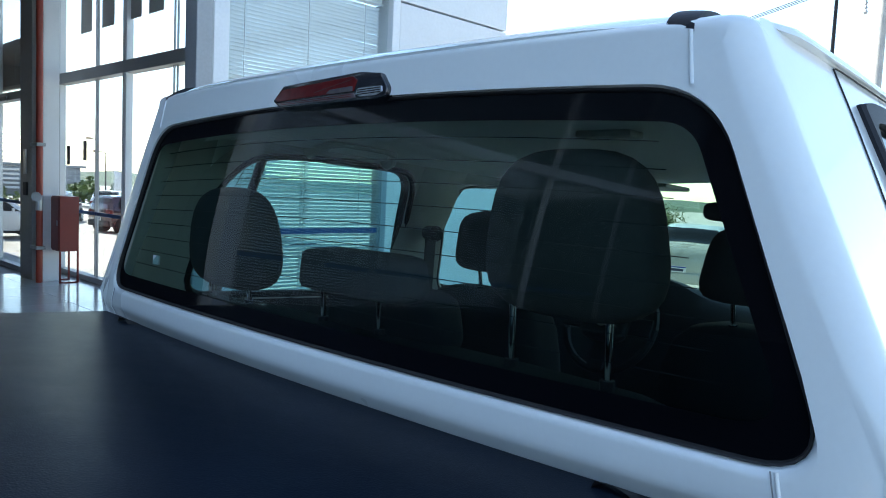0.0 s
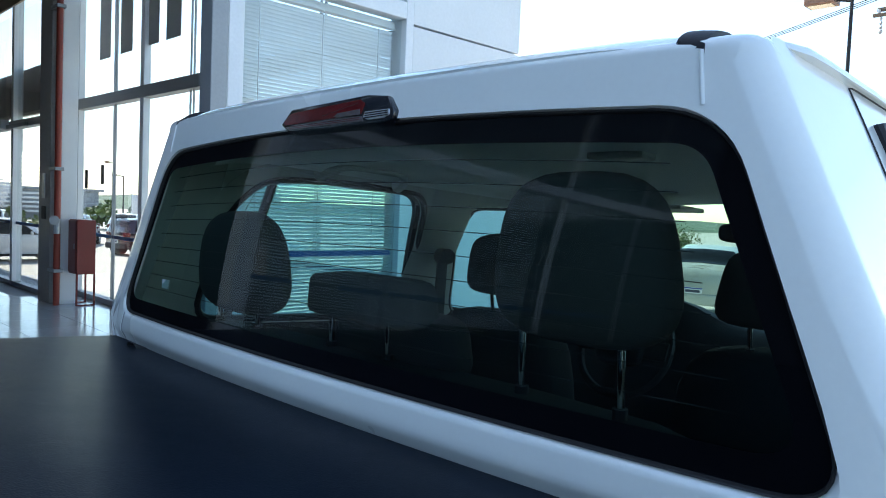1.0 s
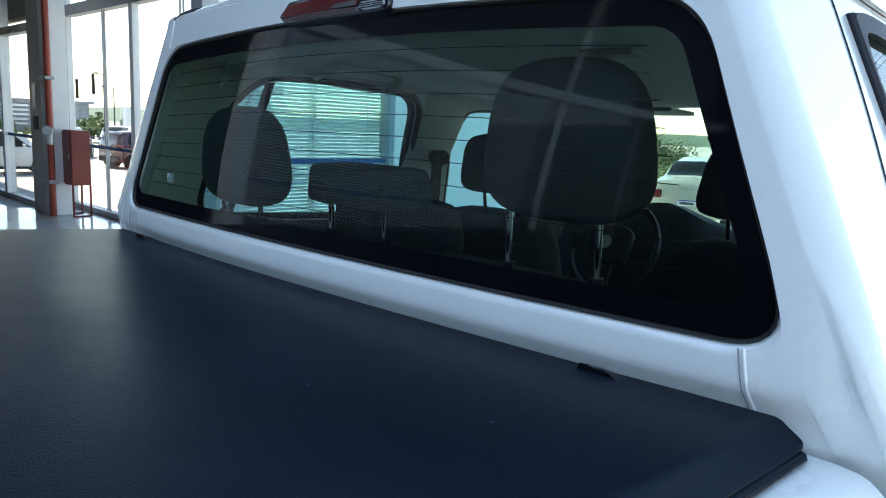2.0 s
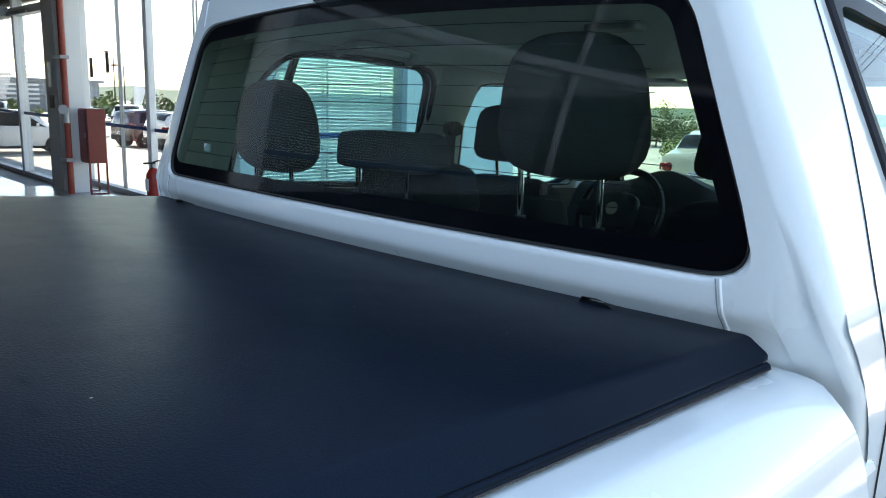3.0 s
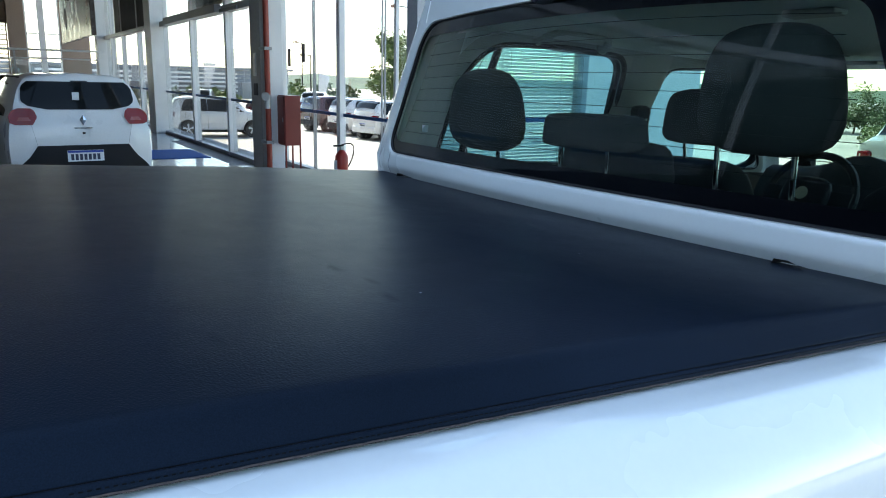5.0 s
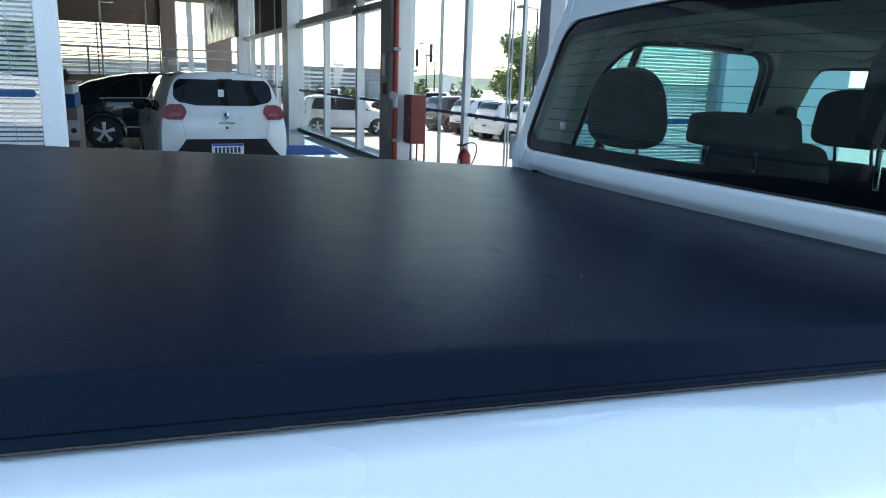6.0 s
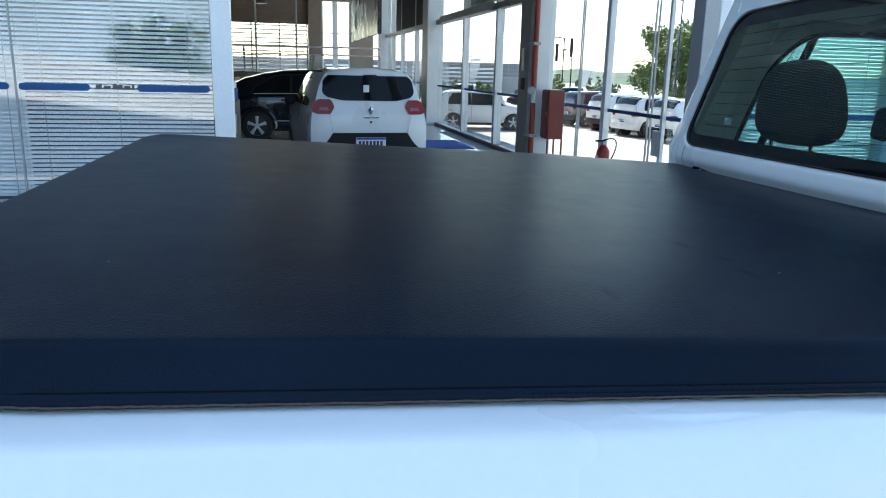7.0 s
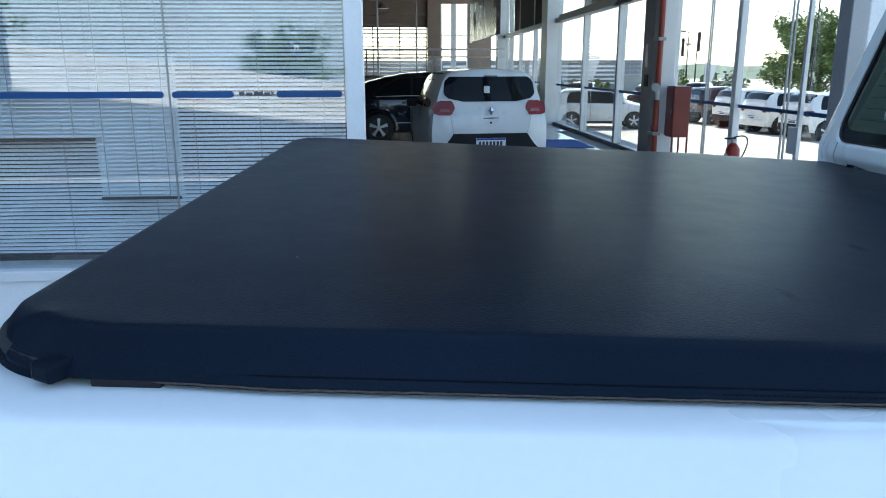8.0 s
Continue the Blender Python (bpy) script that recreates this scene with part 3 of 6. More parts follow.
# bed sides, tailgate and load floor
def bed_side(sign):
    prof = [(0.74, 1.00), (0.74, 1.285), (0.755, 1.293), (0.80, 1.3003), (0.85, 1.3020), (0.88, 1.3012), (0.898, 1.2985), (0.908, 1.2950), (0.920, 1.2855), (0.932, 1.2745), (0.944, 1.2605), (0.953, 1.2460), (0.963, 1.2185), (0.972, 1.184), (0.979, 1.142), (0.984, 1.05), (0.982, 0.9), (0.970, 0.7), (0.945, 0.5)]
    bm = bmesh.new()
    rows = []
    for i in range(25):
        y = lerp(-1.60, 0.035, i / 24)
        rows.append([(sign * x, y, z) for x, z in prof])
    sheet(bm, rows)
    return part("bed_side", bm, PAINT, truck, "glossy white painted bed side", smooth=True, angle=60)


bed_side(1), bed_side(-1)
bm = bmesh.new()
prof = [(-1.50, 0.55), (-1.50, 1.255), (-1.515, 1.275), (-1.55, 1.282), (-1.60, 1.278), (-1.625, 1.262), (-1.635, 1.22), (-1.64, 1.0), (-1.62, 0.6)]
sheet(bm, [[(x, y, z) for y, z in prof] for x in (-0.97, -0.73, -0.4, 0, 0.4, 0.73, 0.97)])
part("tailgate", bm, PAINT, truck, smooth=True, angle=60)
part("bed_floor", boxed(-0.74, 0.74, -1.5, -0.03, 0.78, 0.82), TRIM, truck)
part("lower_wall", boxed(-0.958, 0.958, 0.068, 0.125, 0.55, 1.20, 0.012), PAINT, truck)
part("front_wall", boxed(-0.905, 0.905, 0.02, 0.06, 0.55, 1.25), PAINT, truck)

# rear window
def flatten(me):
    """The polished pane is flatter than the bodywork: its surface normals follow a nearly plane sheet."""
    ns = []
    for v in me.vertices:
        x, u = v.co.x, v.co.z - 1.6
        ns.append(-Vector((0.0113 + 0.0232 * x + 0.10 * x ** 3 + 0.0438 * x * u, 1.0, -(0.0337 + 0.227 * u - 0.0219 * x * x))).normalized())
    me.normals_split_custom_set_from_vertices(ns)


bm = bmesh.new()
IN = rounded(0.784, 0.648, 1.437, 1.764, 0.06, 0.038)
sheet(bm, [on_rear(grow(WIN, 0.001), 0.010), on_rear([(lerp(a[0], b[0], 0.5), lerp(a[1], b[1], 0.5)) for a, b in zip(WIN, IN)], 0.010), on_rear(IN, 0.010)], close=True)
flatten(part("glass_border", bm, FRIT, truck, "glossy black border of the rear glass", smooth=True).data)
bm = bmesh.new()
rows = []
for k in range(15):
    z = lerp(1.405, 1.798, k / 14)
    hw = lerp(0.812, 0.664, k / 14) - 0.012
    rows.append([(x * hw + 0.008, rear_y(x * hw, z) + 0.014, z - 0.04 * (x * hw) ** 2 * k / 14) for x in np.linspace(-1, 1, 41)])
sheet(bm, rows)
rw = part("rear_window", bm, TINT, truck, "dark tinted rear glass", smooth=True)
flatten(rw.data)
rw.visible_shadow = False

# loose soft cover over the load bed
cover = thing("tonneau_cover", "stretched black vinyl tonneau cover on the pickup bed", "tonneau cover", at=TRUCK)


def cover_z(x, y):
    a = abs(x)
    # flat fields between the two bows that carry the cloth, falling to the cab and to the tail
    z = 1.3385
    for bow, slope in ((-0.43, 0.042), (-0.431, 0.017), (-0.94, 0.012)):
        away = y - bow if bow == -0.43 else bow - y
        z -= slope / 2 * (math.hypot(away, 0.010) + away) * max(0.0, 1 - (a / 0.835) ** 10)
    z += 0.0165 * max(0.0, 1 - (a / 0.835) ** 10) + 0.0010 * math.sin(3.1 * x + 1.7 * y) * math.cos(2.3 * y - 0.8)
    # side flaps turn down over the frame, the rear rolls over it
    turn = max(0.0, a - 0.817) / 0.035
    if turn > 0:
        f = min(1.0, turn)
        z -= (0.026 - 0.008 * max(0.0, min(1.0, (y + 0.10) / 0.11)) ** 2) * (f * f / 0.7 if f < 0.35 else (f - 0.175) / 0.825 * 0.9848 + 0.0152)
    roll = (-1.545 - y) / 0.036
    if roll > 0:
        z = min(z, 1.338 - 0.024 * (1 - math.sqrt(max(0.0, 1 - min(1.0, roll) ** 2))))
    return z


def rim(inset=0.0):
    """The right rim of the cover, round the rear corner and on to the middle of the rear."""
    r = 0.108 - inset
    pts = [(0.848 - inset, y) for y in np.linspace(-0.03, -1.47, 40)]
    pts += [(0.74 + r * math.cos(a), -1.475 - r * math.sin(a)) for a in np.linspace(0, math.pi / 2, 14)]
    return pts + [(x, -1.583 + inset) for x in np.linspace(0.70, 0.0, 12)]


CXS = axis([*np.linspace(-0.81, 0.81, 56), *[sg * (0.817 + 0.035 * k / 12) for k in range(13) for sg in (1, -1)]])
CYS = axis([*np.linspace(-1.54, 0.012, 80), *[-1.545 - 0.036 * math.sin(math.pi / 2 * k / 9) for k in range(10)]])
bm = bmesh.new()
rows = []
for y in CYS:
    row = []
    for x in CXS:
        px, py = x, y
        # rounded rear corners, clipped front corners
        cx, cy = abs(px) - 0.74, -1.475 - py
        if cx > 0 and cy > 0:
            d = max(cx, cy) / math.hypot(cx, cy)
            px, py = math.copysign(0.74 + cx * d, px), -1.475 - cy * d
        py = min(py, rear_y(px, 1.34) - 0.004 - max(0.0, abs(px) - 0.838) * 1.1)
        row.append((px, py, cover_z(x, min(y, py) if y > -1.4 else y)))
    rows.append(row)
vs = sheet(bm, rows)
edge = [e for e in bm.edges if e.is_boundary]
r = bmesh.ops.extrude_edge_only(bm, edges=edge)
bmesh.ops.translate(bm, vec=(0, 0, -0.005), verts=[v for v in r["geom"] if isinstance(v, bmesh.types.BMVert)])
part("sheet", bm, VINYL, cover, smooth=True, angle=70)


def hem_path(n=90):
    """The lower rim of the side flap as (x, y, slope): straight, then bending in at the rear corner."""
    return [(lerp(0.8575, 0.848, max(0.0, min(1.0, (-1.36 - y) / 0.10))), y) for y in np.linspace(0.006, -1.465, n)]


for sign in (1, -1):
    flip = Matrix.Diagonal((sign, 1, 1, 1))
    # folded hem under the seam
    bm = bmesh.new()
    sheet(bm, [[(x + dx, y, 1.3050 + dz) for dx, dz in ((-0.0075, 0.0064), (-0.0050, 0.0080), (-0.0028, 0.0078), (-0.0008, 0.0062), (0.0004, 0.0035), (0.0004, 0.0012), (-0.0008, -0.0008), (-0.0060, -0.0012))] for x, y in hem_path()])
    bmesh.ops.holes_fill(bm, edges=[e for e in bm.edges if e.is_boundary and (e.verts[0].co.y > 0.005 and e.verts[1].co.y > 0.005)], sides=0)
    bmesh.ops.transform(bm, matrix=flip, verts=bm.verts[:])
    part("hem", bm, VINYL, cover, "folded black vinyl hem", smooth=True, angle=70)
    # seam above the hem, and single stitches along it
    bm = tube(bmesh.new(), [(x - 0.0056, y, 1.3127) for x, y in hem_path()], 0.0008, 6)
    bmesh.ops.transform(bm, matrix=flip, verts=bm.verts[:])
    part("seam", bm, THREAD, cover, "dark sewn seam")
    bm = bmesh.new()
    for k in range(220):
        y = -0.01 - k * 0.0047
        x = float(np.interp(-y, (0, 1.36, 1.46), (0.8575, 0.8575, 0.848)))
        box(bm, x - 0.0016, x - 0.0002, y - 0.0024, y, 1.3099, 1.3109)
    bmesh.ops.transform(bm, matrix=flip, verts=bm.verts[:])
    tagged(part("stitching", bm, THREAD, cover, "row of dark grey stitches"), kind="stuff")
    wav = random.Random(11)
    pts = [(x + 0.0006 + wav.uniform(-0.0003, 0.0003), y, 1.3062 + wav.uniform(-0.0003, 0.0003)) for x, y in hem_path(240)]
    bm = tube(bmesh.new(), pts, 0.0009, 6)
    bmesh.ops.transform(bm, matrix=flip, verts=bm.verts[:])
    part("welt", bm, WELT, cover, "brownish welt along the rim", smooth=True)
    bm = boxed(0.760, 0.812, -1.44, -0.03, 1.290, 1.312, 0.003)
    bmesh.ops.transform(bm, matrix=flip, verts=bm.verts[:])
    part("side_rail", bm, WELT, cover, "brown frame rail under the cover")
    # corner strap with its buckle, and a doubled edge patch
    bm = boxed(0.800, 0.827, -1.557, -1.537, 1.305, 1.3195, 0.003, m=Matrix.Translation((0.030, 0.040, 0)) @ Matrix.Translation((0.8135, -1.5475, 0)) @ Matrix.Rotation(radians(-28), 4, "Z") @ Matrix.Translation((-0.8135, 1.5475, 0)))
    bmesh.ops.transform(bm, matrix=flip, verts=bm.verts[:])
    part("strap", bm, VINYL, cover, "black strap at the corner")
    bm = boxed(0.842, 0.8515, -1.482, -1.435, 1.300, 1.309, 0.0015)
    bmesh.ops.transform(bm, matrix=flip, verts=bm.verts[:])
    part("edge_patch", bm, TRIM, cover, "doubled vinyl edge patch")
# rolled rear rim
half = [(x, y, 1.311) for x, y in rim(0.003) if y < -1.49]
bm = tube(bmesh.new(), half + [(-x, y, z) for x, y, z in half[-2::-1]], 0.006, 8)
part("rear_piping", bm, RUBBER, cover, "black piping along the rear rim", smooth=True)
bm = tube(bmesh.new(), [(x, y, 1.301) for x, y in rim(0.004) if y < -1.50 and x > 0.66], 0.009, 8)
part("corner_roll", bm, VINYL, cover, "rolled corner edge", smooth=True)

# dust and crumbs lying on the cover
rnd = random.Random(4)
bm = bmesh.new()
for _ in range(16):
    x, y = rnd.uniform(-0.75, 0.78), rnd.uniform(-1.5, -0.08)
    s = rnd.uniform(0.0003, 0.0009)
    z = cover_z(x, y)
    box(bm, x - s, x + s, y - s * rnd.uniform(0.5, 1.6), y + s, z - 0.0004, z + s * 0.6)
tagged(part("dust", bm, ALU_DARK, cover, "small specks of dust"), kind="stuff")

# ---- showroom side glazing ----
sidew = tagged(new("wall_side"), "tall glazed side wall with pale metal mullions", "wall", kind="structure")


def mullion(x, y, w, d, z0, z1, material=ALU, name="mullion"):
    return part(name, boxed(x - w / 2, x + w / 2, y, y + d, z0, z1, 0.006), material, sidew)


for x, w in ((-12.0, 0.10), (-9.43, 0.13), (-6.6, 0.10), (-3.5, 0.2)):
    mullion(x, SIDE_A, w, 0.10, 0, 6.2)
for x in (-10.60, -10.52, -8.07, -7.98, -5.24, -5.16):
    mullion(x, SIDE_A + 0.055, 0.014, 0.03, 0, 6.2, ALU_DARK)
part("transom", boxed(-12.0, -3.3, SIDE_A - 0.02, SIDE_A + 0.14, 3.07, 3.24, 0.008), ALU_DARK, sidew)
part("base_rail", boxed(-12.0, -3.3, SIDE_A, SIDE_A + 0.14, 0, 0.08, 0.006), ALU_DARK, sidew)
pane("pane", -12, -3.3, SIDE_A + 0.07, SIDE_A + 0.08, 0.08, 3.07, sidew)
pane("pane", -12, -3.3, SIDE_A + 0.07, SIDE_A + 0.08, 3.24, 6.2, sidew)
for x, w in ((-13.8, 0.13), (-16.7, 0.10), (-23.5, 0.12), (-26.5, 0.12), (-29.0, 0.12)):
    mullion(x, SIDE_B, w, 0.16, 0, 6.2)
for x in (-20.4, -31.0):
    mullion(x, SIDE_B - 0.25, 0.85, 0.45, 0, 6.2, ALU, "column")
part("transom", boxed(-31, -12.05, SIDE_B - 0.02, SIDE_B + 0.14, 2.80, 2.93, 0.008), ALU_DARK, sidew)
part("base_rail", boxed(-31, -12.05, SIDE_B, SIDE_B + 0.14, 0, 0.08, 0.006), ALU_DARK, sidew)
pane("pane", -31, -12.05, SIDE_B + 0.07, SIDE_B + 0.08, 0.08, 2.80, sidew)
pane("pane", -31, -12.05, SIDE_B + 0.07, SIDE_B + 0.08, 2.93, 6.2, sidew)
# column grey with its hall-side shade mixed in; the flange keeps the pale tone
COLUMN = mat("shaded_column_grey", (0.25, 0.235, 0.225), 0.6, 0, 20, 0.06, stain=0.12)
part("column", boxed(-11.64, -11.10, 2.93, 3.25, 0, 6.2, 0.01), COLUMN, sidew, "grey painted steel column with its shade mixed into the colour")
part("column_flange", boxed(-11.097, -10.90, 3.02, 3.25, 0, 6.2, 0.01), ALU, sidew, "pale grey steel flange")

# ---- pickup: details of the cab rear ----
# high brake lamp
def slab_of(outline, y0, y1, bevel):
    """A plate with the given (x, z) outline between two depths, its rims rounded off."""
    bm = bmesh.new()
    face = bm.faces.new([bm.verts.new((x, y0, z)) for x, z in outline])
    r = bmesh.ops.extrude_face_region(bm, geom=[face])
    bmesh.ops.translate(bm, vec=(0, y1 - y0, 0), verts=[v for v in r["geom"] if isinstance(v, bmesh.types.BMVert)])
    if bevel:
        bmesh.ops.bevel(bm, geom=bm.edges[:], offset=bevel, segments=2, affect="EDGES", profile=0.5)
    return bm


LAMP_AT = (0.012, rear_y(0, 1.821), 1.821)
lamp = part("brake_light", slab_of([(-0.150, -0.010), (-0.122, 0.017), (0.09, 0.024), (0.142, 0.018), (0.162, -0.006), (0.160, -0.020), (0.142, -0.024), (-0.124, -0.024)], 0.02, -0.007, 0.004), LENS_DARK, truck, "dark high brake lamp with red lens", smooth=True)
lamp.location, lamp.rotation_euler = LAMP_AT, (radians(-6), 0, 0)
part("red_lens", slab_of([(-0.140, -0.007), (-0.117, 0.009), (0.076, 0.017), (0.088, 0.010), (0.082, -0.008), (-0.132, -0.013)], -0.0055, -0.0095, 0.0015), LENS_RED, lamp, "deep red plastic lens")
part("clear_lens", slab_of([(0.088, -0.014), (0.092, -0.004), (0.15, -0.004), (0.153, -0.013), (0.138, -0.018), (0.10, -0.018)], -0.0055, -0.0090, 0.0015), LENS_CLEAR, lamp, "clear ribbed plastic lens")
for k in range(3):
    part("lens_line", tube(bmesh.new(), [(0.094, -0.0092, -0.008 - 0.0035 * k), (0.149, -0.0092, -0.007 - 0.0035 * k)], 0.0010, 5), LENS_DARK, lamp)
LENS_SMOKE = mat("smoky_lamp_lens", (0.10, 0.075, 0.078), 0.2, 0.1, 80, 0.2, coat=1.0)
part("smoky_lens", slab_of([(-0.132, -0.0150), (0.020, -0.0105), (0.084, -0.0105), (0.092, -0.020), (-0.122, -0.0215)], -0.0055, -0.0088, 0.0012), LENS_SMOKE, lamp, "smoky ribbed plastic lens")
part("smoky_lens", slab_of([(0.012, -0.008), (0.022, -0.002), (0.080, 0.0), (0.082, -0.009), (0.024, -0.0095)], -0.0090, -0.0102, 0.0004), LENS_SMOKE, lamp, "smoky ribbed plastic lens")
for k in range(2):
    part("lens_line", tube(bmesh.new(), [(-0.118, -0.0090, -0.0165 - 0.0025 * k), (0.08, -0.0090, -0.0135 - 0.003 * k)], 0.0005, 5), LENS_RED, lamp)
# diagonal line that imitates a highlight across the red lens
part("lens_line", tube(bmesh.new(), [(-0.02, -0.0098, -0.004), (0.074, -0.0098, 0.0105)], 0.0004, 5), LENS_SMOKE, lamp)


def bar_on_rear(name, pts, w, d, material, dy=-0.001, label=""):
    """A slim strip that follows the rear wall through (x, z) points."""
    bm = bmesh.new()
    rows = []
    for i, (x, z) in enumerate(pts):
        a, b = Vector(pts[max(i - 1, 0)]), Vector(pts[min(i + 1, len(pts) - 1)])
        t = (b - a).normalized()
        nx, nz = t.y * w / 2, -t.x * w / 2
        y = rear_y(x, z) + dy
        rows.append([(x - nx, y + d, z - nz), (x - nx * 0.5, y - d, z - nz * 0.5), (x + nx * 0.5, y - d, z + nz * 0.5), (x + nx, y + d, z + nz)])
    sheet(bm, rows)
    return part(name, bm, material, truck, label, smooth=True, angle=80)


for sign in (1, -1):
    # sealed joints above and below the window
    bar_on_rear("joint_bead", [(sign * lerp(0.646, 0.637, k / 6), lerp(1.788, 1.850, k / 6)) for k in range(7)], 0.0055, 0.0014, PAINT)
    bar_on_rear("joint_bead", [(sign * lerp(0.780, 0.800, k / 6), lerp(1.40, 1.31, k / 6)) for k in range(7)], 0.005, 0.0014, PAINT)
    bar_on_rear("joint_gap", [(sign * (lerp(0.780, 0.800, k / 6) - 0.005), lerp(1.40, 1.31, k / 6)) for k in range(7)], 0.0012, 0.0008, ALU_DARK)
    # roof rail end cap
    cap = bmesh.new()
    rows = []
    for dy, h in ((0.012, -0.013), (-0.003, -0.009), (-0.002, -0.003), (0.005, 0.002), (0.015, 0.004), (0.03, 0.0045), (0.045, 0.0035), (0.065, 0.002), (0.09, 0.000), (0.13, -0.003), (0.18, -0.006)):
        x0, w = sign * lerp(0.623, 0.613, min(1, max(0, dy) / 0.1)), 0.019
        row = []
        for u, v in ((-1, -0.4), (-0.92, 0.8), (-0.6, 1), (0, 1.1), (0.6, 1), (0.92, 0.8), (1, -0.4)):
            x = x0 + u * w
            y = rear_y(x0, 1.866) + dy
            row.append((x, y, roof_z(x, y) + h + (0.003 * (v - 1) if v > 0 else -0.012)))
        rows.append(row)
    sheet(cap, rows)
    part("roof_cap", cap, TRIM, truck, "black plastic roof rail cap", smooth=True, angle=60)
    # black clips at the foot of the rear wall
    clip = bmesh.new()
    sheet(clip, [[(sign * 0.63 + dx, rear_y(0.63, 1.345) - 0.03 * s, 1.338 + dz * s) for dx, dz in ((-0.028, 0.0), (-0.024, 0.009), (0.0, 0.010), (0.016, 0.006), (0.028, 0.0))] for s in (0.2, 1.0)])
    part("cover_clip", clip, RUBBER, truck, "black rubber clip")

# soft rubber rim round the rear glass
bm = bmesh.new()
sheet(bm, [on_rear(grow(WIN, -0.003), 0.009), on_rear(grow(WIN, -0.001), 0.004), on_rear(grow(WIN, 0.0012), 0.003), on_rear(grow(WIN, 0.002), 0.006)], close=True)
part("window_rubber", bm, RUBBER, truck, "black rubber window seal", smooth=True)
# heating wires in the glass
for k in range(9):
    z = 1.470 + k * 0.034
    hw = lerp(0.80, 0.645, (z - 1.403) / 0.4) - 0.06
    bm = bmesh.new()
    sheet(bm, [[(x, rear_y(x, z) + 0.016, z + h - 0.04 * x * x * k / 8) for x in np.linspace(-hw, hw, 25)] for h in (-0.0006, 0.0006)])
    part("heating_wire", bm, RUBBER, truck, "fine brown heating wire")
# small paper label on the glass and specks of dirt on the wall
part("glass_sticker", boxed(-0.600, -0.572, -0.002, 0.002, 1.475, 1.495, m=Matrix.Translation((0, rear_y(0.68, 1.47) + 0.012, 0))), ALU, truck, "small pale sticker")

# ---- interior ----
FRONT_CLOTH = mat("dark_front_seat_cloth", (0.020, 0.021, 0.022), 0.9, 0, 500, 0.3, 0.3, spec=0.2)
BENCH = mat("black_bench_back", (0.013, 0.014, 0.015), 0.9, 0, 500, 0.3, 0.3, spec=0.2)
bm = bmesh.new()
sheet(bm, [[(x * 0.93, y, 1.860 - 0.055 * x * x - 0.04 * (abs(x) / 0.697) ** 12 - 0.03 * max(0.0, (0.3 - y) / 0.17) ** 2 - 0.10 * max(0.0, (y - 1.5)) ** 2) for x in RX] for y in (0.15, 0.2, 0.3, 0.6, 1.0, 1.4, 1.7, 1.9)])
part("headliner", bm, LINER, truck, "pale grey roof lining", smooth=True)
for sign in (1, -1):
    # inner trim of rear pillar, centre pillar, windscreen pillar, door tops
    def trim(name, rows, material=PILLAR):
        b = bmesh.new()
        sheet(b, [[(sign * (side_x(z) - 0.035 - o), y, z) for y, z, o in row] for row in rows])
        return part(name, b, material, truck, smooth=True)
    trim("rear_pillar_trim", [[(0.075 + 0.1 * (z - 1.4), z, 0.02), (0.14, z, 0.0), (0.215, z, -0.003)] for z in np.linspace(1.30, 1.86, 9)])
    trim("centre_pillar_trim", [[(0.940, z, 0.004), (0.965, z, 0.022), (1.06, z, 0.026), (1.12, z, 0.020), (1.150, z, 0.002)] for z in np.linspace(1.36, 1.80, 9)])
    # trim rings round both openings, with their black seals
    for nm, poly in (("rear_opening_trim", REAR_INNER), ("front_opening_trim", FRONT_INNER)):
        c = Vector((sum(p[0] for p in poly) / len(poly), sum(p[1] for p in poly) / len(poly)))
        rr = []
        for w, o in ((0.0, 0.004), (0.004, 0.012), (0.03, 0.014), (0.075, 0.006)):
            ring = [Vector(p) + (Vector(p) - c).normalized() * w for p in poly]
            rr.append([(sign * (side_x(p.y) - 0.030 - o), p.x, p.y) for p in ring])
        b = bmesh.new()
        sheet(b, rr, close=True)
        part(nm, b, PILLAR, truck, "grey plastic trim round the door opening", smooth=True)
        b = bmesh.new()
        ring = [Vector(p) + (Vector(p) - c).normalized() * 0.012 for p in poly]
        tube(b, [(sign * (side_x(p.y) - 0.038), p.x, p.y) for p in ring + ring[:1]], 0.011 if "rear" in nm else 0.006, 8, caps=False)
        part("inner_seal", b, TRIM, truck, "black seal round the door opening", smooth=True)
    trim("roof_side_trim", [[(y, z, 0.012 + (z - 1.80) * 0.6) for y in np.linspace(0.1, 1.95, 12)] for z in (1.80, 1.82, 1.84, 1.87)], LINER)
    trim("door_trim", [[(y, z, 0.02) for y in np.linspace(0.15, 2.1, 12)] for z in (0.8, 1.2, 1.33, 1.352)], DASH)
    part("belt_guide", tube(bmesh.new(), [(sign * 0.745, 1.04, 1.582), (sign * 0.690, 1.02, 1.582)], 0.026, 14), TRIM, truck, "black seat belt guide", smooth=True)
    part("seat_belt", boxed(sign * 0.722 - 0.003, sign * 0.722 + 0.003, 1.005, 1.05, 0.9, 1.58), CLOTH, truck, "dark seat belt")
    # grab handles over the doors
    part("grab_handle", tube(bmesh.new(), [(sign * 0.675, 1.30, 1.800), (sign * 0.635, 1.31, 1.808), (sign * 0.612, 1.34, 1.818), (sign * 0.608, 1.42, 1.820), (sign * 0.612, 1.50, 1.816), (sign * 0.635, 1.53, 1.804), (sign * 0.675, 1.54, 1.796)], [0.020, 0.015, 0.010, 0.008, 0.010, 0.015, 0.020], 8), PILLAR, truck, "grey plastic grab handle", smooth=True)
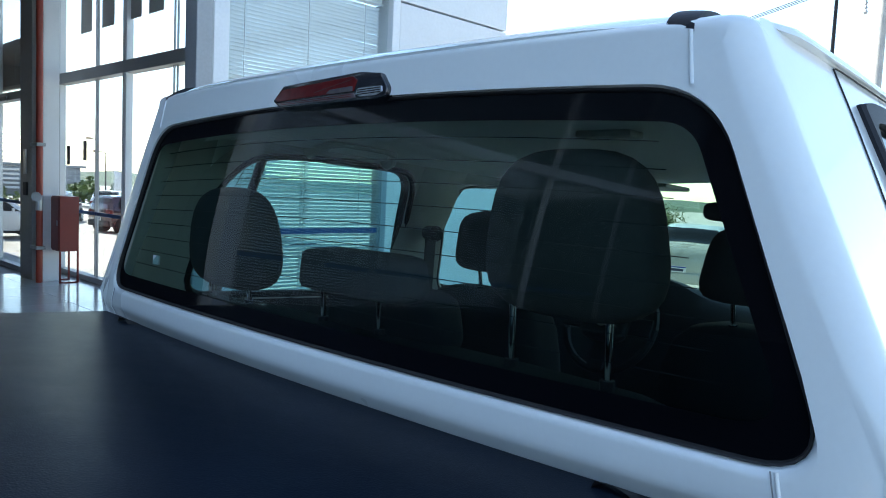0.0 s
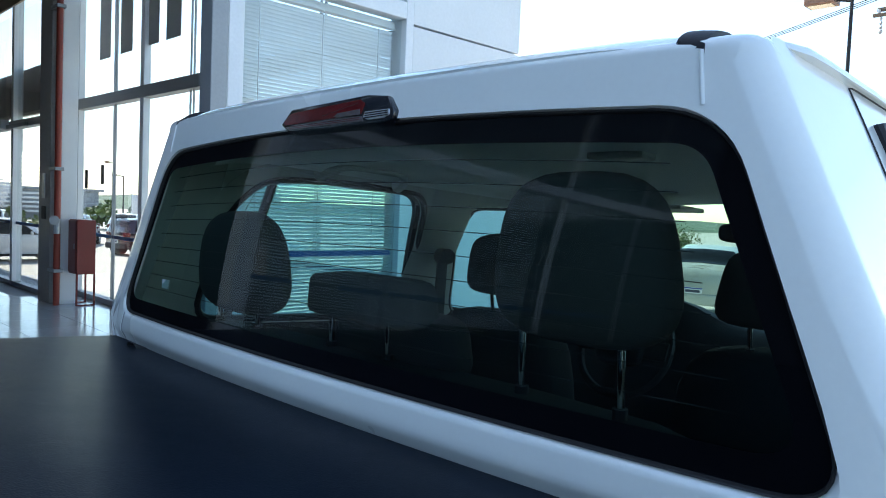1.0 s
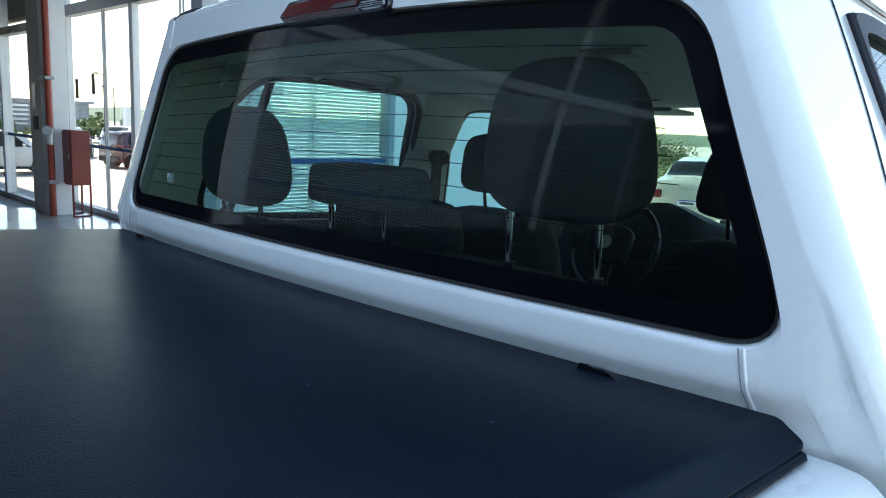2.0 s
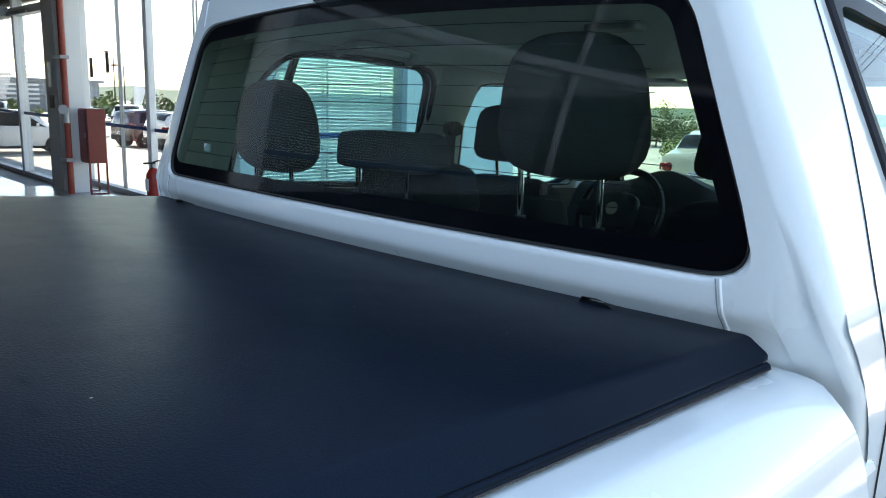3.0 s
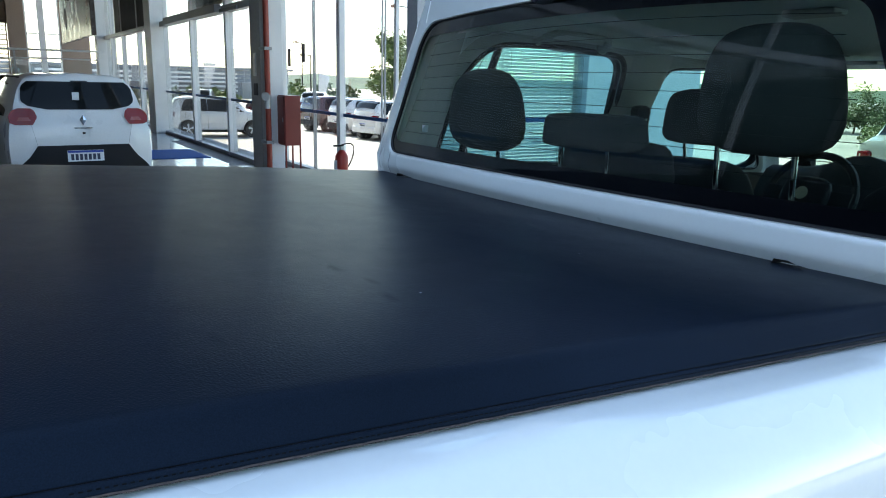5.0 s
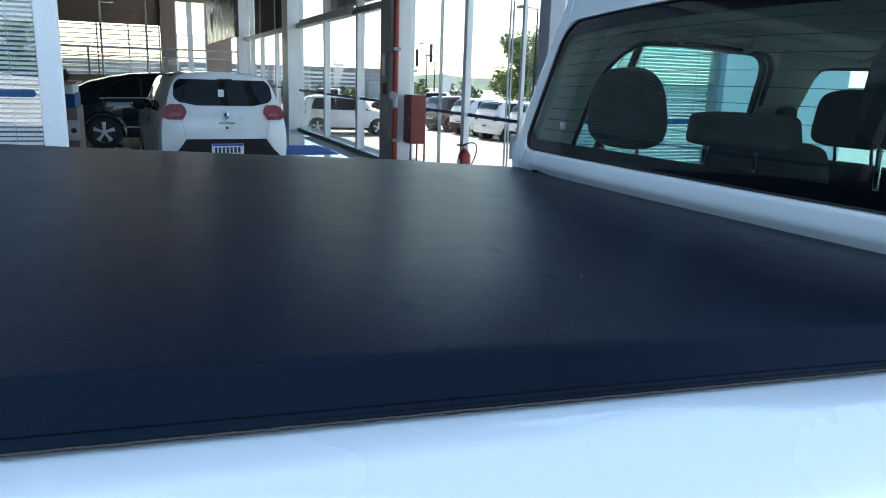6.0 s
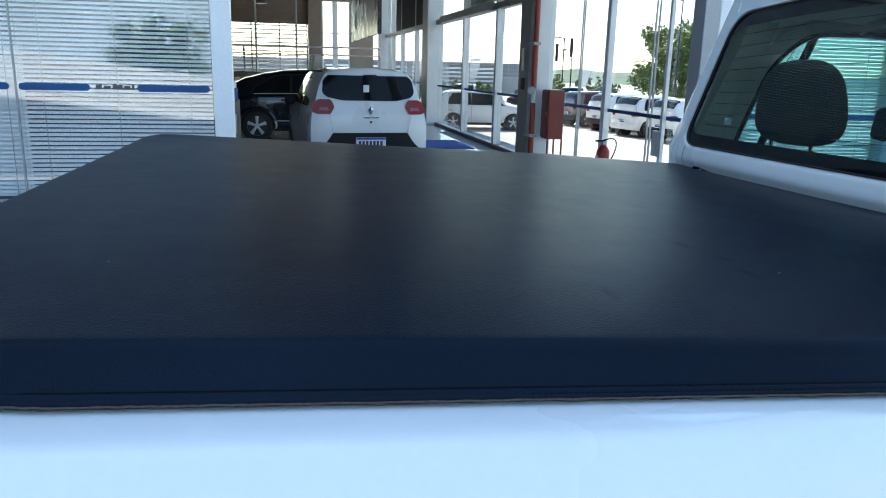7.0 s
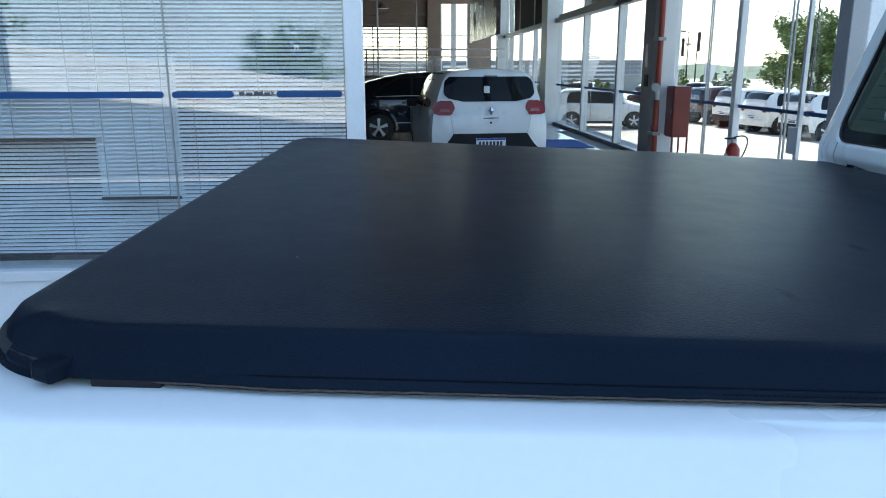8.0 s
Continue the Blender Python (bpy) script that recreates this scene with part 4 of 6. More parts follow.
    part("grab_handle", tube(bmesh.new(), [(sign * 0.675, 0.475, 1.788), (sign * 0.640, 0.485, 1.797), (sign * 0.612, 0.505, 1.809), (sign * 0.605, 0.54, 1.813), (sign * 0.603, 0.62, 1.813), (sign * 0.605, 0.70, 1.813), (sign * 0.612, 0.735, 1.809), (sign * 0.640, 0.755, 1.797), (sign * 0.675, 0.765, 1.788)], [0.022, 0.017, 0.011, 0.008, 0.0075, 0.008, 0.011, 0.017, 0.022], 8), PILLAR, truck, "grey plastic grab handle", smooth=True)


def cushion(w, d, h, r, bulge=0.0, taper=0.0, n=4):
    """A padded block with soft edges, sitting on z = 0."""
    bm = bmesh.new()
    box(bm, -w / 2, w / 2, -d / 2, d / 2, 0, h)
    bmesh.ops.subdivide_edges(bm, edges=bm.edges[:], cuts=7, use_grid_fill=True)
    for v in bm.verts:
        x, y, z = v.co.x / (w / 2), v.co.y / (d / 2), v.co.z / (h / 2) - 1
        p = 1.0 / r
        for _ in range(1):
            m = max(abs(x), abs(y), abs(z), 1e-6)
            q = (abs(x) ** p + abs(y) ** p + abs(z) ** p) ** (1 / p)
            f = m / q if q else 1
        v.co.x, v.co.y, v.co.z = x * f * w / 2 * (1 - taper * z * f), y * f * d / 2, (z * f + 1) * h / 2
        v.co.y -= bulge * (1 - x * x) * (1 - z * z)
    return bm


def headrest(seat, x, y, z, w, d, h, posts, taper=0.10, spread=0.075, lean=8, r=0.30, shift=0.0):
    pad = cushion(w, d, h, r, 0.01, taper)
    bmesh.ops.translate(pad, vec=(shift, 0, 0), verts=pad.verts[:])
    hr = part("headrest", pad, CLOTH, seat, "charcoal cloth head restraint", smooth=True, angle=80)
    hr.matrix_basis = pose(x, y, z, lean)
    for sx in (-spread, spread):
        part("post", tube(bmesh.new(), [(sx, 0.0, -posts), (sx, 0, 0.03)], 0.0058, 12), CHROME, hr, "chrome head restraint post", smooth=True)
        part("collar", tube(bmesh.new(), [(sx, 0.0, -posts - 0.006), (sx, 0, -posts + 0.008)], 0.0105, 10), TRIM, hr, "black plastic collar", smooth=True)
    return hr


bench = part("rear_bench", cushion(1.50, 0.15, 0.74, 0.14, 0.0, 0.0), BENCH, truck, "dark cloth rear bench backrest", smooth=True, angle=80)
bench.matrix_basis = pose(0, 0.165, 0.675, 3)
part("piping", tube(bmesh.new(), [(x, -0.062, 0.722) for x in np.linspace(-0.68, 0.68, 8)], 0.0022, 6), PILLAR, bench)
for x, z, w, d, h, post, taper, r, shift in ((0.440, 1.500, 0.268, 0.095, 0.230, 0.082, 0.13, 0.31, 0.018), (-0.017, 1.478, 0.285, 0.085, 0.078, 0.062, 0.05, 0.13, 0.03), (-0.440, 1.440, 0.305, 0.10, 0.222, 0.026, 0.17, 0.34, 0.020)):
    headrest(bench, x, 0.0, z - 0.675, w, d, h, post, taper, 0.081, 2, r, shift)
# front lip of the middle head restraint, hugging the bench
lip = part("headrest_lip", cushion(0.32, 0.07, 0.105, 0.2, 0.0, 0.06), BENCH, bench, "charcoal cloth head restraint lip", smooth=True, angle=80)
lip.matrix_basis = pose(0.045, 0.045, 1.395 - 0.675, 2)
for x in (-0.40, 0.42):
    seat = part("front_seat", cushion(0.50, 0.17, 0.68, 0.2, 0.02, 0.10), FRONT_CLOTH, truck, "dark cloth front seat backrest", smooth=True, angle=80)
    seat.matrix_basis = pose(x, 1.02, 0.76, 5)
    headrest(seat, 0.06 if x < 0 else 0.0, -0.03, 0.735, 0.25, 0.10, 0.175, 0.06, 0.20, 0.065, 6, 0.22)
# dashboard, wheel, mirror, visors
bm = bmesh.new()
sheet(bm, [[(x, lerp(1.78, 2.25, f) + 0.04 * (x / 0.8) ** 2, 1.02 + 0.375 * math.sin(min(1, f * 2.2) * math.pi / 2) + 0.10 * math.exp(-((x + 0.36) / 0.19) ** 2) * math.sin(min(1, f * 1.6) * math.pi)) for x in np.linspace(-0.82, 0.82, 25)] for f in np.linspace(0, 1, 12)])
part("dashboard", bm, DASH, truck, "dark plastic dashboard", smooth=True)
wheel = part("steering_wheel", bmesh.ops.create_icosphere(b := bmesh.new(), subdivisions=2, radius=0.001) and b, DASH, truck, "black steering wheel")
wheel.matrix_basis = pose(-0.355, 1.60, 1.305, 68)
bm = bmesh.new()
R = 0.175
tube(bm, [(R * math.cos(a), R * math.sin(a), 0) for a in np.linspace(0, 2 * math.pi, 33)], 0.015, 8, caps=False)
part("rim", bm, RUBBER, wheel, smooth=True)
part("hub", cushion(0.19, 0.15, 0.05, 0.3), DASH, wheel, smooth=True)
part("badge", tube(bmesh.new(), [(0, 0, 0.05), (0, 0, 0.054)], 0.026, 20), CHROME, wheel, "round chrome badge")
for a in (0, math.pi, -math.pi / 2):
    part("spoke", boxed(0.05, R, -0.032, 0.032, 0.002, 0.022, 0.004, m=Matrix.Rotation(a, 4, "Z")), DASH, wheel)
mirror = part("inside_mirror", cushion(0.24, 0.03, 0.07, 0.25), TRIM, truck, "black inside mirror", smooth=True)
mirror.matrix_basis = pose(-0.02, 1.82, 1.70, 5)
for x in (-0.38, 0.38):
    part("sun_visor", boxed(x - 0.19, x + 0.19, 1.62, 1.80, 1.800, 1.815, 0.005), PILLAR, truck, "grey sun visor")
part("roof_lamp", boxed(0.02, 0.17, 0.735, 0.80, 1.842, 1.862, 0.008), PILLAR, truck, "grey roof lamp")
# windscreen with its pillars
bm = bmesh.new()
sheet(bm, [[(x * lerp(0.80, 0.60, f), lerp(2.42, 1.93, f) - 0.16 * x * x * 0.6, lerp(1.34, 1.845, f)) for x in np.linspace(-1, 1, 17)] for f in np.linspace(0, 1, 9)])
ws = part("windscreen", bm, WINDSCREEN, truck, smooth=True)
ws.visible_shadow = False
for sign in (1, -1):
    part("screen_pillar", tube(bmesh.new(), [(sign * lerp(0.83, 0.635, f), lerp(2.34, 1.83, f), lerp(1.32, 1.86, f)) for f in np.linspace(0, 1, 7)], 0.045, 8), DASH, truck, smooth=True)
# front body, hood, wheels
bm = bmesh.new()
sheet(bm, [[(x * 0.94, lerp(2.25, 3.55, f) - 0.18 * x * x * f, 1.30 - 0.05 * (x * x) - 0.18 * f * f) for x in np.linspace(-1, 1, 15)] for f in np.linspace(0, 1, 8)])
part("bonnet", bm, PAINT, truck, smooth=True)
for sign in (1, -1):
    part("front_wing", boxed(sign * 0.955 - 0.03, sign * 0.955 + 0.03, 2.20, 3.50, 0.55, 1.24, 0.02), PAINT, truck)
part("front_bumper", boxed(-0.93, 0.93, 3.45, 3.62, 0.45, 1.15, 0.05), PAINT, truck)
part("underbody", boxed(-0.85, 0.85, -1.6, 3.4, 0.42, 0.60, 0.03), TRIM, truck)


def road_wheel(parent, x, y, z, r, w, sign, rim_material=STEEL, inv=None):
    """Tyre, rim with five spokes."""
    ty = bmesh.new()
    prof = [(r * 0.66, -w / 2), (r * 0.93, -w / 2), (r, -w * 0.36), (r, w * 0.36), (r * 0.93, w / 2), (r * 0.66, w / 2)]
    n = 28
    sheet(ty, [[(d, q * math.cos(2 * math.pi * k / n), q * math.sin(2 * math.pi * k / n)) for q, d in prof] for k in range(n + 1)])
    wh = part("wheel", ty, RUBBER, parent, smooth=True, angle=50)
    wh.matrix_basis = (inv or Matrix()) @ Matrix.Translation((x, y, z))
    part("rim", tube(bmesh.new(), [(-w * 0.36, 0, 0), (w * 0.36, 0, 0)], r * 0.70, 24), mat_dark_rim, wh, smooth=True, angle=40)
    x0 = sign * w * 0.40
    lip = bmesh.new()
    prof = [(r * 0.74, x0 - sign * 0.02), (r * 0.73, x0 + sign * 0.012), (r * 0.69, x0 + sign * 0.014), (r * 0.655, x0 - sign * 0.01)]
    sheet(lip, [[(d, q * math.cos(2 * math.pi * k / n), q * math.sin(2 * math.pi * k / n)) for q, d in prof] for k in range(n + 1)])
    part("rim_lip", lip, rim_material, wh, smooth=True, angle=60)
    for k in range(5):
        sp = bmesh.new()
        rows = []
        for f in np.linspace(0, 1, 5):
            hw, q, d = r * (0.085 + 0.075 * f * f), r * lerp(0.10, 0.68, f), x0 + sign * 0.018 * (1 - f * f)
            rows.append([(d - sign * 0.03, -hw, q), (d, -hw * 0.8, q), (d + sign * 0.006, 0, q), (d, hw * 0.8, q), (d - sign * 0.03, hw, q)])
        sheet(sp, rows)
        bmesh.ops.transform(sp, matrix=Matrix.Rotation(2 * math.pi * k / 5, 4, "X"), verts=sp.verts[:])
        part("spoke", sp, rim_material, wh, smooth=True, angle=50)
    part("hub_cap", tube(bmesh.new(), [(0, 0, 0), (x0 + sign * 0.026, 0, 0)], r * 0.14, 14), rim_material, wh)
    return wh


mat_dark_rim = mat("dark_rim_metal", (0.05, 0.05, 0.055), 0.4, 0.6, 40, 0.1)
inv = TRUCK.inverted()
for x in (-0.80, 0.80):
    for y in (-0.72, 2.55):
        road_wheel(truck, x, y, 0.355, 0.375, 0.24, 1 if x > 0 else -1, STEEL, inv)

# ---- other cars ----
CAR_GLASS = mat("dark_car_glass", (0.006, 0.008, 0.010), 0.04, 0, 30, 0.1, spec=0.2)
PLATE = mat("white_plate", (0.75, 0.76, 0.78), 0.4, 0, 60, 0.05)
PLATE_BLUE = mat("blue_plate_strip", (0.02, 0.06, 0.35), 0.4, 0, 60, 0.05)
INK = mat("dark_plate_bar", (0.03, 0.04, 0.08), 0.5, 0, 60, 0.05)
PLATE_PINK = mat("pale_red_lamp_core", (0.35, 0.09, 0.08), 0.3, 0, 60, 0.1)
ALLOY = mat("bright_alloy", (0.66, 0.67, 0.68), 0.35, 0.35, 60, 0.05)
BLACK_PAINT = mat("black_car_paint", (0.006, 0.008, 0.016), 0.12, 0, 100, 0.05, coat=0.6, spec=0.4)
SILVER_PAINT = mat("silver_car_paint", (0.50, 0.50, 0.47), 0.32, 0.5, 100, 0.05, coat=0.8)
PEARL_PAINT = mat("pearl_silver_paint", (0.46, 0.47, 0.43), 0.3, 0.15, 100, 0.04, coat=0.8)
WINE_PAINT = mat("dark_wine_car_paint", (0.045, 0.022, 0.03), 0.25, 0.2, 100, 0.05, coat=1.0)
WHITE_PAINT = mat("white_paint_dusty", (0.70, 0.71, 0.72), 0.3, 0, 60, 0.03, coat=0.8, stain=0.05)

# car bodies: half outline levels from sill to roof centre; for each station (y, width factor, sill, belt, roof, roof width)
HATCH = dict(length=3.72, width=1.60, stations=[(0.00, 0.90, 0.36, 0.93, 1.00, 0.74), (0.06, 0.96, 0.28, 0.97, 1.22, 0.76), (0.20, 0.99, 0.26, 0.98, 1.42, 0.76), (0.42, 1.0, 0.22, 0.98, 1.50, 0.75),
             (1.2, 1.0, 0.2, 0.96, 1.52, 0.75), (2.0, 1.0, 0.2, 0.95, 1.49, 0.74), (2.35, 1.0, 0.2, 0.95, 1.36, 0.72), (2.80, 0.99, 0.2, 0.95, 1.05, 0.70), (3.2, 0.97, 0.22, 0.90, 0.96, 0.66), (3.6, 0.90, 0.25, 0.75, 0.82, 0.6), (3.72, 0.78, 0.3, 0.62, 0.68, 0.55)],
             side=((0.40, 0.56, 1.27, 1.24), (1.34, 1.32, 2.66, 2.12)), rear=(0.05, 0.34), wheels=(0.58, 2.98))
SEDAN = dict(length=4.30, width=1.74, stations=[(0.00, 0.90, 0.36, 0.80, 0.95, 0.76), (0.06, 0.96, 0.28, 0.95, 1.04, 0.78), (0.5, 1.0, 0.24, 0.98, 1.09, 0.80), (0.62, 1.0, 0.22, 0.98, 1.13, 0.76), (1.15, 1.0, 0.2, 0.97, 1.42, 0.72),
             (1.8, 1.0, 0.2, 0.95, 1.50, 0.72), (2.3, 1.0, 0.2, 0.94, 1.48, 0.72), (2.7, 1.0, 0.2, 0.94, 1.34, 0.70), (3.2, 0.99, 0.2, 0.94, 1.03, 0.70), (3.7, 0.97, 0.22, 0.88, 0.95, 0.66), (4.15, 0.9, 0.25, 0.75, 0.82, 0.6), (4.30, 0.78, 0.3, 0.62, 0.68, 0.55)],
             side=((0.86, 1.16, 1.72, 1.70), (1.79, 1.77, 3.02, 2.48)), rear=(0.62, 1.12), wheels=(0.75, 3.40))


def car(name, spec, paint, label, at, group="", rear_lamps=True, lower=None, plate=True, rim=STEEL):
    """A parked car; its rear at y = 0, its nose towards +y, on z = 0."""
    ob = thing(name, label, "car", group, at)
    st = spec["stations"]
    hw = spec["width"] / 2

    def point(y, v, off=0.0):
        """v from 0 (sill) over 0.45 (belt) and 0.8 (roof edge) to 1 (roof centre)."""
        k, sill, belt, roof, rw = table(st, y)
        prof = ((0.0, 0.93, sill), (0.10, 0.98, sill + 0.12), (0.25, 1.0, lerp(sill, belt, 0.55)), (0.40, 0.985, belt - 0.05), (0.45, 0.96, belt),
                (0.78, rw + 0.04 * (1 - rw), lerp(belt, roof, 0.86)), (0.86, rw - 0.06, roof - 0.012), (1.0, 0.0, roof + 0.015))
        for a, b in zip(prof, prof[1:]):
            if v <= b[0] + 1e-9:
                f = (v - a[0]) / (b[0] - a[0])
                x, z = lerp(a[1], b[1], f), lerp(a[2], b[2], f)
                return x * hw * k + off, z
        return 0.0, roof + 0.015

    ys = axis([s[0] for s in st] + list(np.linspace(0, spec["length"], 40)))
    vs = (0.0, 0.05, 0.10, 0.18, 0.25, 0.33, 0.40, 0.45, 0.55, 0.66, 0.78, 0.82, 0.86, 0.93, 1.0)
    bm = bmesh.new()
    rows = []
    for y in ys:
        half = [point(y, v) for v in vs]
        rows.append([(x, y, z) for x, z in half] + [(-x, y, z) for x, z in half[-2::-1]])
    grid = sheet(bm, rows)
    n = len(vs)
    for ring in (grid[0], grid[-1]):
        for i in range(n - 1):
            a, b, c, d = ring[i], ring[i + 1], ring[2 * n - 3 - i], ring[2 * n - 2 - i]
            bm.faces.new((a, b, c, d) if b is not c else (a, b, d))
    part("body", bm, paint, ob, smooth=True, angle=50)

    def patch(nm, ends, v0, v1, material, sides=(1, -1), off=0.006, ny=12, nv=6, lbl=""):
        """A piece laid on both flanks; ends: rear foot, rear head, front head's foot and head, along the car."""
        y0, y0t, y1, y1t = ends
        for s in sides:
            b = bmesh.new()
            rr = []
            for i in range(ny + 1):
                row = []
                for j in range(nv + 1):
                    g = j / nv
                    y = lerp(lerp(y0, y0t, g * g), lerp(y1, y1t, g), i / ny)
                    x, z = point(y, lerp(v0, v1, g))
                    row.append((s * (x + off), y, z + off * 0.5))
                rr.append(row)
            sheet(b, rr)
            part(nm, b, material, ob, lbl, smooth=True)

    for ends in spec["side"]:
        patch("window_frame", (ends[0] - 0.035, ends[1] - 0.03, ends[2] + 0.035, ends[3] + 0.03), 0.462, 0.772, TRIM, off=0.003)
        patch("side_window", ends, 0.475, 0.755, CAR_GLASS, lbl="dark car glass")
    y0, y1 = spec["side"][0][2] + 0.03, spec["side"][1][2] + 0.10
    for y in (spec["side"][0][0] + 0.10, y0, y1):
        patch("door_gap", (y - 0.005, y - 0.005, y + 0.005, y + 0.005), 0.06, 0.45, RUBBER, off=0.003, ny=1, nv=8)
    for y in (y0 - 0.22, y1 - 0.95):
        patch("door_handle", (y, y, y + 0.17, y + 0.17), 0.352, 0.375, paint, off=0.022, ny=2, nv=2)
    patch("sill_trim", (spec["wheels"][0] + 0.36, spec["wheels"][0] + 0.36, spec["wheels"][1] - 0.36, spec["wheels"][1] - 0.36), 0.0, 0.075, TRIM, off=0.008)
    # rear and front screens across the roof levels
    for nm, y0, y1 in (("rear_screen", *spec["rear"]), ("windscreen", 2.12 if spec is HATCH else 2.45, 2.75 if spec is HATCH else 3.15)):
        b = bmesh.new()
        rr = []
        for i in range(9):
            y = lerp(y0, y1, i / 8)
            half = [point(y, v) for v in (0.80, 0.86, 0.93, 1.0)]
            sgn = -1 if nm == "rear_screen" else 1
            rr.append([(x, y + sgn * 0.008, z + 0.008) for x, z in half] + [(-x, y + sgn * 0.008, z + 0.008) for x, z in half[-2::-1]])
        sheet(b, rr)
        part(nm, b, CAR_GLASS, ob, "dark car glass", smooth=True)
    k0 = st[0]
    if rear_lamps:
        for s in (1, -1):
            part("tail_lamp", cushion(0.30, 0.16, 0.20, 0.24), LENS_RED, ob, "red tail lamp", smooth=True).matrix_basis = pose(s * (hw * 0.80), 0.055, k0[3] - 0.16, 0, 0, s * 28)
    part("rear_bumper", boxed(-hw * 0.88, hw * 0.88, -0.05, 0.12, 0.28, 0.52, 0.04), lower or paint, ob)
    if plate:
        pl = part("number_plate", boxed(-0.20, 0.20, -0.064, -0.052, 0.52, 0.65, 0.004), PLATE, ob, "white plate with a blue strip")
        part("plate_strip", boxed(-0.195, 0.195, -0.0665, -0.0645, 0.62, 0.645), PLATE_BLUE, pl)
        part("plate_bar", boxed(-0.15, 0.15, -0.0665, -0.0645, 0.545, 0.60), INK, pl)
    for x in (-1, 1):
        for y in spec["wheels"]:
            road_wheel(ob, x * (hw - 0.06), y, 0.315, 0.315, 0.19, x, rim)
            arch = bmesh.new()
            tube(arch, [(x * (hw - 0.02), y + 0.345 * math.cos(a), 0.30 + 0.345 * math.sin(a)) for a in np.linspace(-0.15, math.pi + 0.15, 15)], 0.035, 6)
            part("wheel_arch", arch, TRIM, ob, smooth=True)
            # black disc proud of the flank stands in for the shade of a cut wheel well
            part("wheel_well_disc", tube(bmesh.new(), [(x * (hw - 0.25), y, 0.315), (x * (hw + 0.006), y, 0.315)], 0.345, 22), RUBBER, ob, smooth=True, angle=40)
    for s in (1, -1):
        part("door_mirror", cushion(0.16, 0.10, 0.12, 0.28), paint, ob, smooth=True).matrix_basis = pose(s * (hw + 0.06), spec["side"][1][2] - 0.25, 0.96)
    return ob


def heading(x, y, z, deg):
    """A car whose rear end stands at x, y and whose nose points deg to the left of +y."""
    return pose(x, y, z, 0, 0, deg)


# the white hatchback in the showroom, seen from behind
hatch = thing("hatchback_car", "small white hatchback car with black lower bumper in the showroom", "car", at=heading(-8.35, -0.10, 0, 94.5) @ Matrix.Diagonal((0.985, 1, 1, 1)))
KW = [  # level z, half width at the rear face, depth of the rear face, half width further on
    (0.20, 0.66, 0.05, 0.72), (0.34, 0.74, 0.01, 0.77), (0.52, 0.775, -0.01, 0.79), (0.72, 0.785, -0.01, 0.80), (0.90, 0.775, 0.0, 0.80), (1.02, 0.755, 0.02, 0.79),
    (1.12, 0.715, 0.05, 0.75), (1.28, 0.675, 0.09, 0.71), (1.44, 0.615, 0.14, 0.65), (1.53, 0.54, 0.165, 0.58), (1.572, 0.37, 0.18, 0.42), (1.588, 0.0, 0.185, 0.0)]
for _ in range(2):
    KW = [KW[0]] + [tuple(lerp(p, q, f) for p, q in zip(a, b)) for a, b in zip(KW, KW[1:]) for f in (0.25, 0.75)] + [KW[-1]]
bm = bmesh.new()
cols = np.linspace(-1, 1, 21)
rear = sheet(bm, [[(c * w, d + 0.07 * abs(c) ** 3, z) for c in cols] for z, w, d, _ in KW[:-1]])
def kring(f, y, drop):
    out = [(w2 * f, y, z if z < 1.0 else 1.0 + (z - 1.0) * drop) for i, (z, w, d, w2) in enumerate(KW)]
    return out + [(-x, yy, z) for x, yy, z in out[-2::-1]]
first = [(w, d + 0.07, z) for z, w, d, _ in KW]
first = first + [(-x, y, z) for x, y, z in first[-2::-1]]
body_rows = [first, [(x * 1.02, y + 0.06, z) for x, y, z in first], kring(1.0, 0.45, 1.0), kring(1.0, 1.2, 1.01), kring(1.0, 1.9, 0.97), kring(1.0, 2.3, 0.62), kring(0.99, 2.75, 0.12), kring(0.96, 3.3, -0.12), kring(0.85, 3.68, -0.45)]
sheet(bm, body_rows)
bmesh.ops.remove_doubles(bm, verts=bm.verts[:], dist=0.0005)
part("body", bm, WHITE_PAINT, hatch, smooth=True, angle=45)


def rear_patch(nm, pts, off, material, label="", n=10, parent=None):
    """A piece laid on the rear face: left and right edges by height."""
    b = bmesh.new()
    zs = [p[0] for p in pts]
    rr = []
    for z in np.linspace(zs[0], zs[-1], 9):
        (l, r) = table(pts, z)
        w, d = np.interp(z, [k[0] for k in KW], [k[1] for k in KW]), np.interp(z, [k[0] for k in KW], [k[2] for k in KW])
        rr.append([(x, d + 0.07 * min(1, abs(x / w)) ** 3 - off, z) for x in np.linspace(l, r, n)])
    sheet(b, rr)
    return part(nm, b, material, parent or hatch, label, smooth=True)


